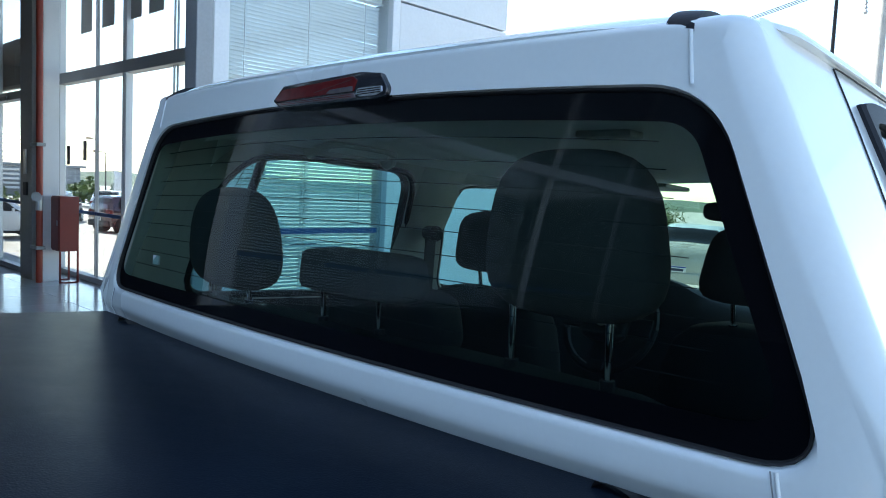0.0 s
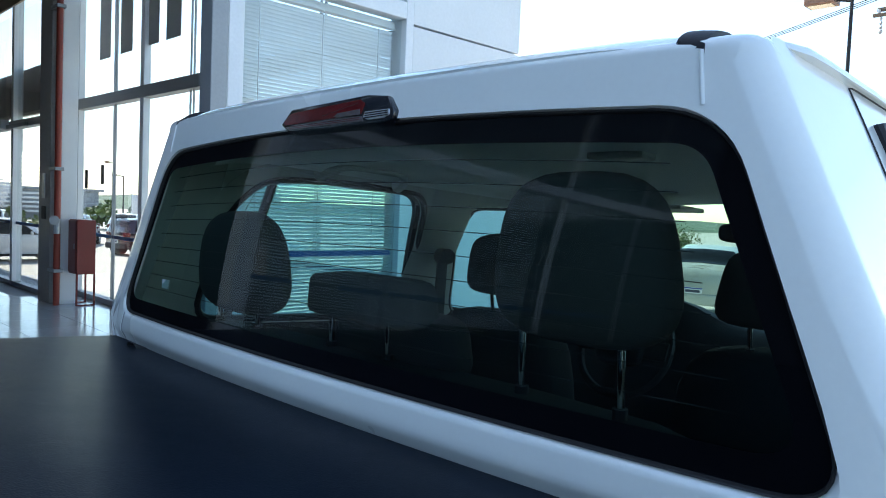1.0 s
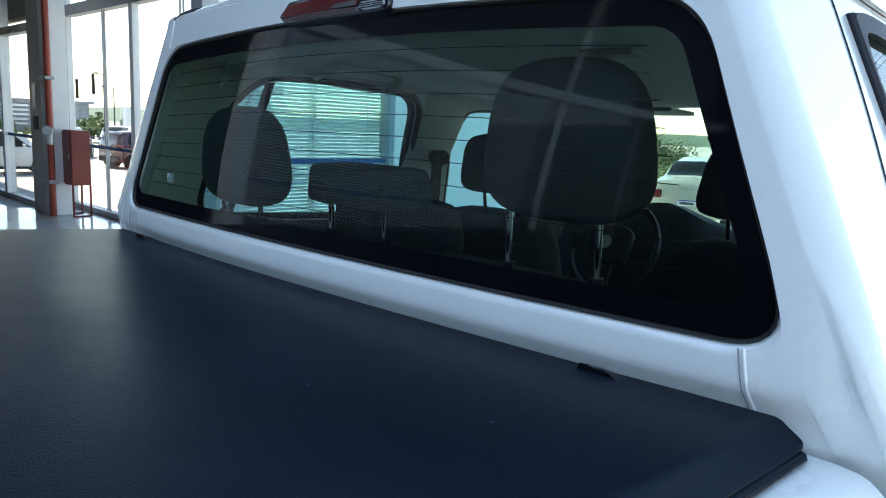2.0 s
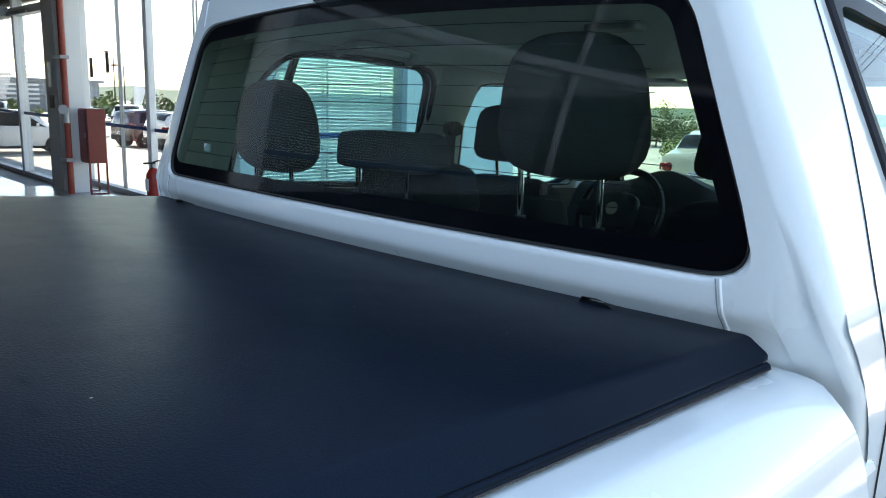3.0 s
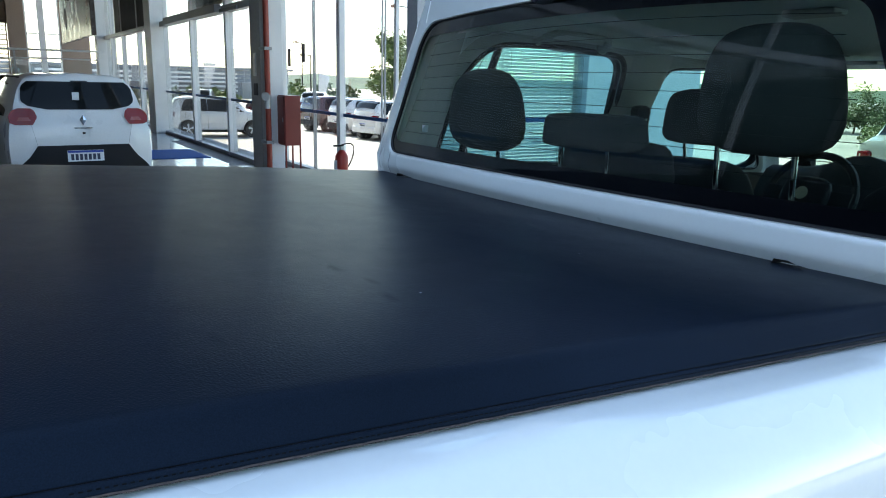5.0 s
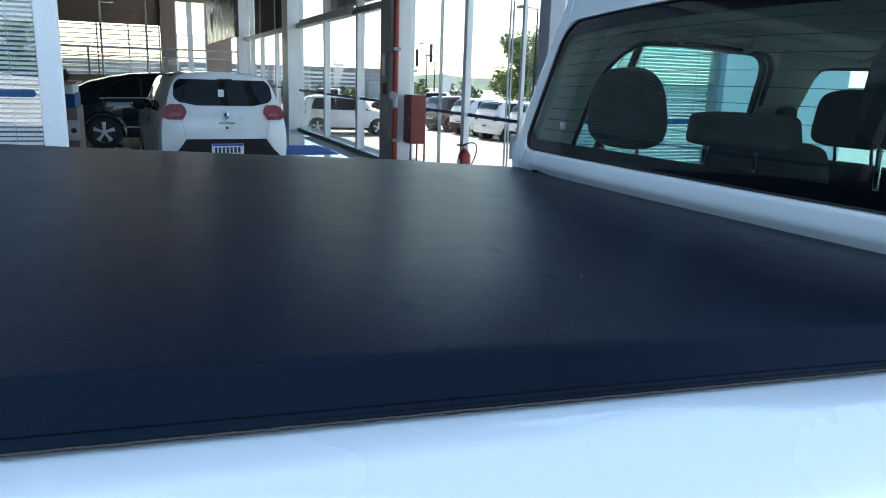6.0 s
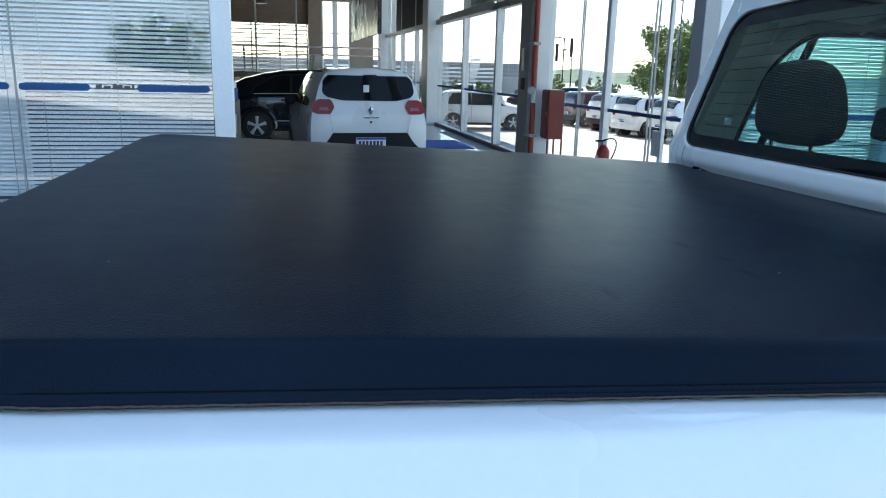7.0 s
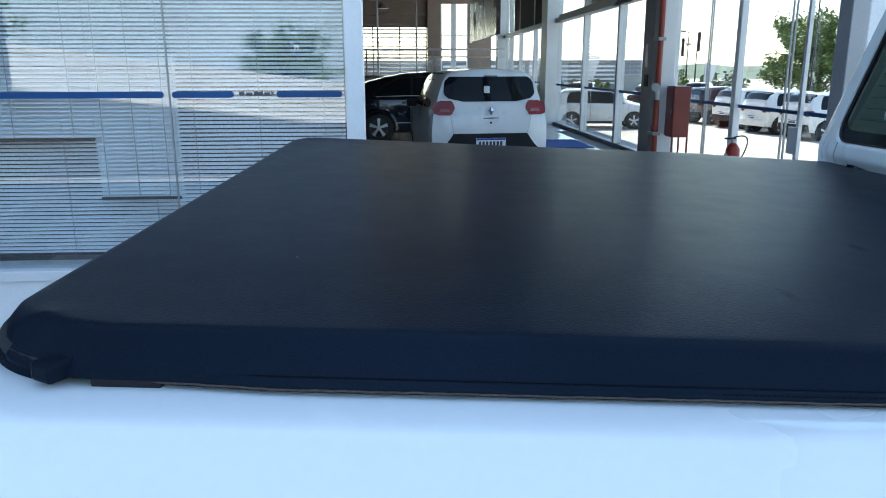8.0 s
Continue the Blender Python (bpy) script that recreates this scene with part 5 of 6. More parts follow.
rear_patch("rear_screen", [(1.172, -0.36, 0.36), (1.182, -0.47, 0.47), (1.21, -0.555, 0.555), (1.27, -0.618, 0.618), (1.40, -0.605, 0.605), (1.465, -0.575, 0.575), (1.488, -0.53, 0.53)], 0.010, CAR_GLASS, "dark rear glass", 16)
rear_patch("lower_bumper", [(0.21, -0.66, 0.66), (0.50, -0.74, 0.74), (0.62, -0.60, 0.60), (0.765, -0.50, 0.50)], 0.014, TRIM, "black plastic lower bumper", 16)
for s in (1, -1):
    lp = rear_patch("tail_lamp", [(z, *sorted((s * a, s * b))) for z, a, b in ((1.0, 0.53, 0.70), (1.02, 0.51, 0.755), (1.09, 0.475, 0.762), (1.15, 0.49, 0.735), (1.185, 0.53, 0.66))], 0.018, TAIL_RED, "red tail lamp")
    rear_patch("lamp_core", [(1.045, *sorted((s * 0.54, s * 0.68))), (1.085, *sorted((s * 0.56, s * 0.66)))], 0.0215, PLATE_PINK, "", 5, lp)
    b = bmesh.new()
    sheet(b, [[(s * 0.768, 0.45 + 0.02, 1.08), (s * 0.64, 0.45, 1.44)], [(s * 0.775, 1.15, 1.07), (s * 0.645, 1.1, 1.45)]])
    part("side_window", b, CAR_GLASS, hatch, "dark side glass")
    b = bmesh.new()
    sheet(b, [[(s * 0.775, 1.22, 1.07), (s * 0.645, 1.17, 1.45)], [(s * 0.78, 2.2, 1.06), (s * 0.648, 1.85, 1.42)]])
    part("side_window", b, CAR_GLASS, hatch, "dark side glass")
    part("door_mirror", cushion(0.16, 0.1, 0.12, 0.28), TRIM, hatch, smooth=True).matrix_basis = pose(s * 0.86, 2.05, 1.02)
    for y in (0.62, 3.02):
        road_wheel(hatch, s * 0.70, y, 0.30, 0.30, 0.17, s)
    part("roof_bar", tube(bmesh.new(), [(s * 0.56, 0.35, 1.49), (s * 0.57, 0.5, 1.525), (s * 0.57, 1.6, 1.53), (s * 0.55, 1.8, 1.49)], 0.014, 8), TRIM, hatch, "black roof bar", smooth=True)
for s in (1, -1):
    part("tailgate_gap", tube(bmesh.new(), [(s * lerp(0.545, 0.50, f), -0.014 + 0.02 * abs(f - 0.5), lerp(1.0, 0.77, f)) for f in np.linspace(0, 1, 5)], 0.0022, 6), ALU_DARK, hatch)
part("spoiler_lamp", boxed(-0.09, 0.09, 0.055, 0.062, 1.49, 1.502), LENS_DARK, hatch)
pl = part("number_plate", boxed(-0.20, 0.20, -0.030, -0.018, 0.575, 0.705, 0.004), PLATE, hatch, "white plate with a blue strip")
part("plate_strip", boxed(-0.195, 0.195, -0.0325, -0.0305, 0.678, 0.702), PLATE_BLUE, pl)
for k in range(7):
    part("plate_bar", boxed(-0.165 + 0.048 * k, -0.133 + 0.048 * k, -0.0325, -0.0305, 0.592, 0.662), INK, pl)
bm = bmesh.new()
vs = [bm.verts.new((x, -0.012 - 0.02 * (abs(x) + abs(z - 1.055) < 0.01), z)) for x, z in ((0, 1.115), (0.04, 1.055), (0, 0.995), (-0.04, 1.055), (0, 1.055))]
for i in range(4):
    bm.faces.new((vs[i], vs[(i + 1) % 4], vs[4]))
part("badge", bm, CHROME, hatch, "plain chrome diamond badge")
part("model_mark", boxed(-0.10, 0.10, -0.016, -0.010, 0.955, 0.970), CHROME, hatch)
part("lock", boxed(-0.015, 0.015, -0.016, -0.010, 0.89, 0.915), TRIM, hatch)
# pale patch stands in for the bright windscreen seen through the rear glass
part("bright_view_patch", boxed(-0.085, -0.01, 0.062, 0.066, 1.28, 1.37), ALU, hatch, "pale patch painted for the bright view through the rear glass")

# black sedan behind it, side on
FAST = dict(length=4.28, width=1.80, stations=[(0.00, 0.72, 0.36, 0.78, 0.90, 0.70), (0.05, 0.84, 0.30, 0.86, 0.98, 0.72), (0.20, 0.93, 0.26, 0.93, 1.07, 0.74), (0.45, 0.99, 0.24, 0.96, 1.18, 0.74), (0.80, 1.0, 0.22, 0.97, 1.31, 0.72), (1.15, 1.0, 0.2, 0.97, 1.41, 0.71),
            (1.60, 0.98, 0.2, 0.97, 1.48, 0.71), (2.05, 0.97, 0.2, 0.96, 1.50, 0.71), (2.45, 0.97, 0.2, 0.96, 1.46, 0.71), (2.8, 0.98, 0.2, 0.96, 1.34, 0.70), (3.2, 1.0, 0.2, 0.95, 1.08, 0.70), (3.6, 0.98, 0.22, 0.90, 0.99, 0.66), (4.05, 0.88, 0.25, 0.76, 0.84, 0.6), (4.28, 0.70, 0.3, 0.60, 0.66, 0.55)],
            side=((0.86, 1.36, 1.66, 1.66), (1.72, 1.72, 3.02, 2.52)), rear=(0.22, 0.95), wheels=(0.95, 3.48))
black = car("coupe_car", FAST, BLACK_PAINT, "glossy black round-roofed coupe parked in the showroom", heading(-16.0, -2.72, 0, 0), rim=ALLOY)
for s in (1, -1):
    part("chrome_strip", tube(bmesh.new(), [(s * 0.87, y, 0.985 + 0.02 * math.sin((y - 0.8) * 1.4)) for y in np.linspace(0.9, 2.95, 12)], 0.010, 6), ALLOY, black, "chrome window strip")
    part("sill_strip", tube(bmesh.new(), [(s * 0.885, y, 0.42) for y in np.linspace(1.35, 3.05, 6)], 0.011, 6), ALLOY, black, "chrome sill strip")
    for y in (0.95, 3.48):
        part("fender_flare", tube(bmesh.new(), [(s * 0.875, y + 0.39 * math.cos(a), 0.30 + 0.39 * math.sin(a)) for a in np.linspace(-0.1, math.pi + 0.1, 19)], 0.055, 8), BLACK_PAINT, black, smooth=True)
    for y in (2.0,):
        part("door_handle", boxed(s * 0.885 - 0.012, s * 0.885 + 0.012, y - 0.32, y - 0.14, 0.80, 0.83, 0.004), CHROME, black)

# cars in the car park
LOT = "cars in the car park"
def lot(x, y):
    return ground_z(x, y)
for nm, spec, paint, label, x, y, deg in (
        ("hatchback_car", HATCH, WHITE_PAINT, "white small hatchback parked side on in the sun", -28.3, 4.9, -8),
        ("suv_car", HATCH, WINE_PAINT, "dark wine-coloured high hatchback with its rear to the showroom", -29.7, 11.0, 12),
        ("suv_car", HATCH, WHITE_PAINT, "white high hatchback with dark lower bumper beside the dark car", -27.2, 11.3, 12),
        ("estate_car", HATCH, WHITE_PAINT, "white hatchback parked beyond the glass wall", -24.8, 11.35, 12),
        ("suv_car", HATCH, WHITE_PAINT, "white high hatchback with dark lower bumper outdoors", -22.45, 11.6, 12),
        ("sedan_car", SEDAN, WINE_PAINT, "dark sedan parked far across the car park", -34.5, 10.5, 60),
        ("hatchback_car", HATCH, SILVER_PAINT, "silver hatchback parked far across the car park", -41.0, 9.0, 70),
        ("hatchback_car", HATCH, WHITE_PAINT, "white hatchback parked in the far row", -38.0, 14.5, 62),
        ("sedan_car", SEDAN, PEARL_PAINT, "pale silver sedan parked beyond the building corner", -6.2, 14.0, 14)):
    car(nm, spec, paint, label, heading(x, y, lot(x, y), deg), LOT, lower=TRIM if "high" in label else None, rim=ALLOY)

# ---- fittings of the showroom ----
# standing red cabinet on thin legs
cab_box = thing("hose_cabinet", "dark red metal fire cabinet standing on thin legs", "fire cabinet", at=pose(-10.77, 3.17, 0))
part("case", boxed(-0.20, 0.20, -0.02, 0.25, 0.48, 1.30, 0.006), RED_BOX, cab_box)
part("door", boxed(-0.18, 0.18, -0.034, -0.022, 0.50, 1.28, 0.004), RED_BOX, cab_box)
part("latch", boxed(0.13, 0.15, -0.046, -0.034, 0.86, 0.94, 0.003), STEEL, cab_box)
for x in (-0.185, 0.185):
    for y in (-0.01, 0.24):
        part("leg", boxed(x - 0.012, x + 0.012, y - 0.012, y + 0.012, 0, 0.48), RED_BOX, cab_box)
    part("foot_bar", boxed(x - 0.010, x + 0.010, 0.005, 0.225, 0.0, 0.022), RED_BOX, cab_box)
# fire extinguisher on its stand
ext = thing("fire_extinguisher", "red fire extinguisher with a black hose beside the glass", "fire extinguisher", at=pose(-8.62, 3.3, 0))
part("stand", tube(bmesh.new(), [(0, 0, 0), (0, 0, 0.12)], [0.13, 0.11], 16), TRIM, ext)
part("cylinder", tube(bmesh.new(), [(0, 0, 0.12), (0, 0, 0.14), (0, 0, 0.50), (0, 0, 0.56), (0, 0, 0.59)], [0.085, 0.095, 0.095, 0.06, 0.03], 20), RED_EXT, ext, smooth=True, angle=60)
part("valve", boxed(-0.025, 0.025, -0.025, 0.025, 0.585, 0.64, 0.005), STEEL, ext)
part("grip", boxed(-0.012, 0.012, -0.13, 0.03, 0.635, 0.66, 0.004), TRIM, ext)
part("hose", tube(bmesh.new(), [(0.16 * math.sin(a * 0.5) + 0.10 * math.sin(a), 0.10 * math.sin(a * 0.5), 0.66 + 0.10 * math.sin(a) - 0.05 * a) for a in np.linspace(0, 5.2, 24)], 0.009, 8), RUBBER, ext, smooth=True)
part("label", boxed(-0.05, 0.05, -0.098, -0.094, 0.28, 0.44), PLATE, ext)
# riser pipe with its clamps and valve
pipe = thing("riser_pipe", "bright red fire riser pipe on a steel column", "pipe", at=pose(-10.82, 2.95, 0))
part("pipe", tube(bmesh.new(), [(0, 0, 0.0), (0, 0, 6.2)], 0.046, 14), RED_PIPE, pipe, smooth=True)
for z in (2.02, 4.4, 0.5):
    part("clamp", boxed(-0.22, 0.08, -0.065, 0.065, z, z + 0.05, 0.006), ALU_DARK, pipe)
part("valve", tube(bmesh.new(), [(0.03, -0.05, 1.28), (0.10, -0.07, 1.28)], 0.07, 12), ALU_DARK, pipe)
part("valve_body", tube(bmesh.new(), [(0.05, -0.02, 1.08), (0.05, -0.02, 1.30)], [0.05, 0.06], 12), STEEL, pipe)
part("hinge_plate", boxed(-0.62, -0.45, -0.04, 0.0, 1.28, 1.48, 0.005), TRIM, pipe)
part("hinge_plate", boxed(-0.62, -0.50, -0.04, 0.0, 1.60, 1.98, 0.005), STEEL, pipe)
# black pull bars and figures on the glass
for x, z in ((-11.72, 1.78), (-11.02, 1.85)):
    part("pull_bar", boxed(x - 0.06, x + 0.06, SIDE_A + 0.055, SIDE_A + 0.067, z, z + 0.31, 0.003), TRIM, sidew, "black bar on the glass")
DIGIT = mat("grey_glass_lettering", (0.42, 0.42, 0.40), 0.6, 0, 40, 0.08)
for x in (-10.98, -10.15, -9.25, -8.58):
    part("figure_bar", boxed(x - 0.22, x + 0.22, SIDE_A + 0.055, SIDE_A + 0.062, 3.80, 4.85, 0.003), DIGIT, sidew, "large grey figure on the glass")
# blue film line along the side glazing
part("film_line", boxed(-12.0, -3.6, SIDE_A + 0.058, SIDE_A + 0.066, 1.02, 1.07), BAND_BLUE, sidew, "blue film line on the glass")
part("film_line", boxed(-30.5, -12.1, SIDE_B + 0.058, SIDE_B + 0.066, 1.10, 1.15), BAND_BLUE, sidew, "blue film line on the glass")
part("door_closer", boxed(-18.8, -13.9, SIDE_B - 0.16, SIDE_B - 0.025, 2.79, 2.95, 0.01), ALU_DARK, sidew, "grey sliding door drive")
tagged(part("door_mat", boxed(-15.25, -13.5, 0.9, 2.65, 0.005, 0.017, 0.004), MAT_BLUE), "flat blue entrance mat on the tiled floor", "mat")
# small pale box hung on the glass
sb = thing("wall_box", "small pale blue box fixed to a glass mullion", "box", at=pose(-7.55, SIDE_A - 0.01, 0))
part("case", boxed(-0.12, 0.12, -0.05, 0.0, 0.55, 0.88, 0.006), ALU, sb)
part("post", boxed(-0.03, 0.03, 0.0, 0.05, 0.0, 6.2, 0.004), ALU, sb)

# back and blind sides of the hall
back = tagged(new("wall_back"), "brown back wall with a wide louvred window", "wall", kind="structure")
part("wall", boxed(BACK_X - 0.2, BACK_X, -40, 3.2, 0, 1.2), BROWN, back)
part("wall", boxed(BACK_X - 0.2, BACK_X, -40, 0.695, 3.5, 6.25), BROWN, back)
part("wall", boxed(BACK_X - 0.2, BACK_X, -40, -5.51, 1.2, 3.5), BROWN, back)
part("pillar", boxed(BACK_X - 0.25, BACK_X + 0.25, 0.05, 0.70, 1.2, 6.24, 0.02), BROWN, back, "brown painted pillar")
part("wall", boxed(BACK_X - 0.2, BACK_X, 0.71, 2.05, 4.6, 6.25), BROWN, back)
part("wall", boxed(BACK_X - 0.2, BACK_X, 2.06, 3.2, 1.2, 6.25), BROWN, back)
for y, w in ((0.74, 0.035), (1.34, 0.13), (2.02, 0.035)):
    part("window_post", boxed(BACK_X - 0.12, BACK_X - 0.02, y - w, y + w, 1.2, 4.6, 0.01), ALU, back)
for z in (1.24, 2.1, 3.1):
    part("window_rail", boxed(BACK_X - 0.11, BACK_X - 0.03, 0.78, 1.98, z, z + 0.05, 0.005), ALU, back)
for z in (3.62, 4.05, 4.7, 5.4):
    part("wall_rib", boxed(BACK_X + 0.005, BACK_X + 0.09, -14, 0.0, z, z + 0.09, 0.01), BROWN, back)
LOUVRE = mat("cream_louvre", (0.55, 0.52, 0.46), 0.6, 0, 20, 0.05, stain=0.1)
for k in range(12):
    z = 1.24 + k * 0.197
    bm = box(bmesh.new(), -0.06, 0.06, -5.5, 0.0, -0.016, 0.016, 0.004, Matrix.Translation((BACK_X - 0.07, 0, z)) @ Matrix.Rotation(radians(-18), 4, "Y"))
    part("louvre", bm, LOUVRE, back)
for y in (-5.5, -4.1, -2.6, -1.3, 0.0):
    part("louvre_post", boxed(BACK_X - 0.03, BACK_X + 0.05, y - 0.03, y + 0.03, 1.2, 3.5), BROWN, back)
tagged(part("wall_end", boxed(BACK_X, FX - 0.26, -40.2, -40, 0, 6.25), WALL_WHITE), "plain white end wall", "wall", kind="structure")
ceil = tagged(part("ceiling", boxed(BACK_X - 0.2, FX - 0.255, -40.2, 3.85, 6.25, 6.5), BROWN), "dark brown hall ceiling", "ceiling", kind="structure")
# upper gallery with a glass rail
gal = tagged(new("gallery_rail"), "pale steel rail with glass panels across the hall", "railing")
for y in np.arange(-9, 2.0, 2.2):
    part("post", boxed(-24.04, -23.96, y - 0.03, y + 0.03, 1.35, 2.2, 0.005), ALU_DARK, gal)
part("top_rail", boxed(-24.05, -23.95, -9, 2.2, 2.16, 2.22, 0.008), ALU, gal)
part("low_rail", boxed(-24.04, -23.96, -9, 2.2, 1.92, 1.96, 0.006), ALU, gal)
part("foot_beam", boxed(-24.1, -23.9, -9, 2.2, 0.0, 1.34, 0.01), BROWN, gal)
for y in np.arange(-9, 2.0, 2.2):
    g = part("pane", boxed(-24.005, -23.995, y + 0.04, y + 2.16, 1.4, 1.9), PANE, gal)
for y in (-2.01, -0.73):
    tagged(part("steel_pole", tube(bmesh.new(), [(-24.0, y, 0), (-24.0, y, 6.24)], 0.035, 10), ALU, smooth=True), "slim pale steel pole rising to the ceiling", "pole", "hall poles")
part("spandrel", boxed(-31, -12.06, SIDE_B - 0.06, SIDE_B - 0.02, 4.92, 6.24), BROWN, sidew, "brown painted ceiling fascia")
CANOPY = mat("grey_canopy_panel", (0.17, 0.185, 0.20), 0.45, 0, 6, 0.06, stain=0.2, stain_scale=0.8)
part("canopy_panel", boxed(-17.2, -12.0, SIDE_B + 0.20, SIDE_B + 0.26, 3.10, 3.87, 0.006), CANOPY, sidew, "grey canopy panel behind the glass")
part("canopy_edge", boxed(-17.2, -12.0, SIDE_B + 0.19, SIDE_B + 0.27, 3.045, 3.098, 0.004), LOUVRE, sidew, "pale lower edge of the canopy")
part("door_closer", boxed(-14.9, -12.75, SIDE_B - 0.07, SIDE_B - 0.025, 2.79, 2.86, 0.006), CANOPY, sidew, "grey door rail")
part("spandrel", boxed(-27.9, -21.75, SIDE_B + 0.02, SIDE_B + 0.06, 2.935, 6.2), DARK_CLAD, sidew, "dark grey spandrel panel")
sign = tagged(new("hanging_panel"), "glossy dark brown display board hanging along the hall", "sign panel")
part("board", boxed(-29.5, -21.0, 1.55, 1.67, 2.55, 5.6, 0.01), mat("glossy_brown_board", (0.05, 0.034, 0.028), 0.28, 0, 20, 0.1, stain=0.15), sign)
part("round_mark", tube(bmesh.new(), [(-27.6, 1.54, 3.3), (-27.6, 1.548, 3.3)], 0.35, 20), BAND_INK, sign, "dark round mark")
for x in (-28.5, -25.2, -22.0):
    part("hanger", boxed(x - 0.02, x + 0.02, 1.59, 1.63, 5.6, 6.25), STEEL, sign)
for x, y in ((-27, -2.2), (-31, -2.0), (-27, -4.5), (-31, -4.3), (-20, -2.6), (-14, -2.8)):
    lampo = thing("pendant_lamp", "dark metal pendant lamp hanging from the ceiling", "pendant lamp", "hall pendants", at=pose(x, y, 4.0))
    part("shade", tube(bmesh.new(), [(0, 0, 0), (0, 0, 0.06), (0, 0, 0.22)], [0.26, 0.25, 0.05], 18), ALU_DARK, lampo, smooth=True, angle=50)
    part("rod", tube(bmesh.new(), [(0, 0, 0.22), (0, 0, 2.25)], 0.012, 6), STEEL, lampo)
# counter end by the door post
desk = tagged(new("reception_desk"), "dark brown desk with a blue panel and white box", "desk")
part("body", boxed(-12.6, -11.2, -3.6, -1.97, 0.0, 0.98, 0.01), BROWN, desk)
part("blue_panel", boxed(-12.5, -11.22, -3.5, -1.99, 0.985, 1.18, 0.006), BAND_BLUE, desk)
part("screen_strip", boxed(-12.5, -11.24, -3.5, -2.01, 1.185, 1.33, 0.006), ALU, desk, "pale strip above the blue panel")
part("counter_top", boxed(-12.6, -11.18, -3.6, -1.95, 1.335, 1.37, 0.006), mat("pale_wood_top", (0.35, 0.22, 0.13), 0.5, 0, 12, 0.2, stain=0.2), desk, "pale wooden counter top")
part("white_box", boxed(-11.19, -11.12, -2.40, -1.95, 0.50, 0.80, 0.01), PLATE, desk)
part("socket", tube(bmesh.new(), [(-11.12, -2.03, 0.65), (-11.105, -2.03, 0.65)], 0.04, 12), BAND_INK, desk)
plant = thing("pot_plant", "small green plant in a dark pot on the counter", "plant", at=pose(-11.6, -2.15, 1.371))
part("pot", tube(bmesh.new(), [(0, 0, 0), (0, 0, 0.07)], [0.06, 0.08], 12), TRIM, plant)
rp = random.Random(9)
bm = bmesh.new()
for _ in range(60):
    a, e, s = rp.uniform(0, 6.28), rp.uniform(0.1, 1.3), rp.uniform(0.06, 0.16)
    d = Vector((math.cos(a) * math.cos(e), math.sin(a) * math.cos(e), math.sin(e)))
    o = d.orthogonal().normalized() * 0.018
    p = Vector((0, 0, 0.07))
    bm.faces.new([bm.verts.new(q) for q in (p, p + d * s * 0.6 + o, p + d * s, p + d * s * 0.6 - o)])
part("leaves", bm, mat("plant_leaf", (0.05, 0.09, 0.03), 0.5, 0, 20, 0.3), plant)
# roof rail of the facade head, closing the hall above the doorway
tagged(part("roof_slab", boxed(BACK_X - 0.3, FX - 0.255, -40.3, 3.95, 6.51, 6.8), WALL_WHITE), "flat white roof slab", "roof", kind="structure")

# ---- trees, hills and the distance ----
LEAF = mat("tree_leaves", (0.11, 0.165, 0.045), 0.6, 0, 3.0, 0.35, stain=0.3, stain_scale=0.8)
LEAF_DARK = mat("dark_shrub_leaves", (0.085, 0.125, 0.045), 0.65, 0, 3.0, 0.35, stain=0.3)
BARK = mat("tree_bark", (0.12, 0.085, 0.06), 0.9, 0, 14, 0.3, 0.6)
HILL = mat("wooded_hill", (0.075, 0.115, 0.075), 0.95, 0, 0.22, 0.7, stain=0.35, stain_scale=0.03)


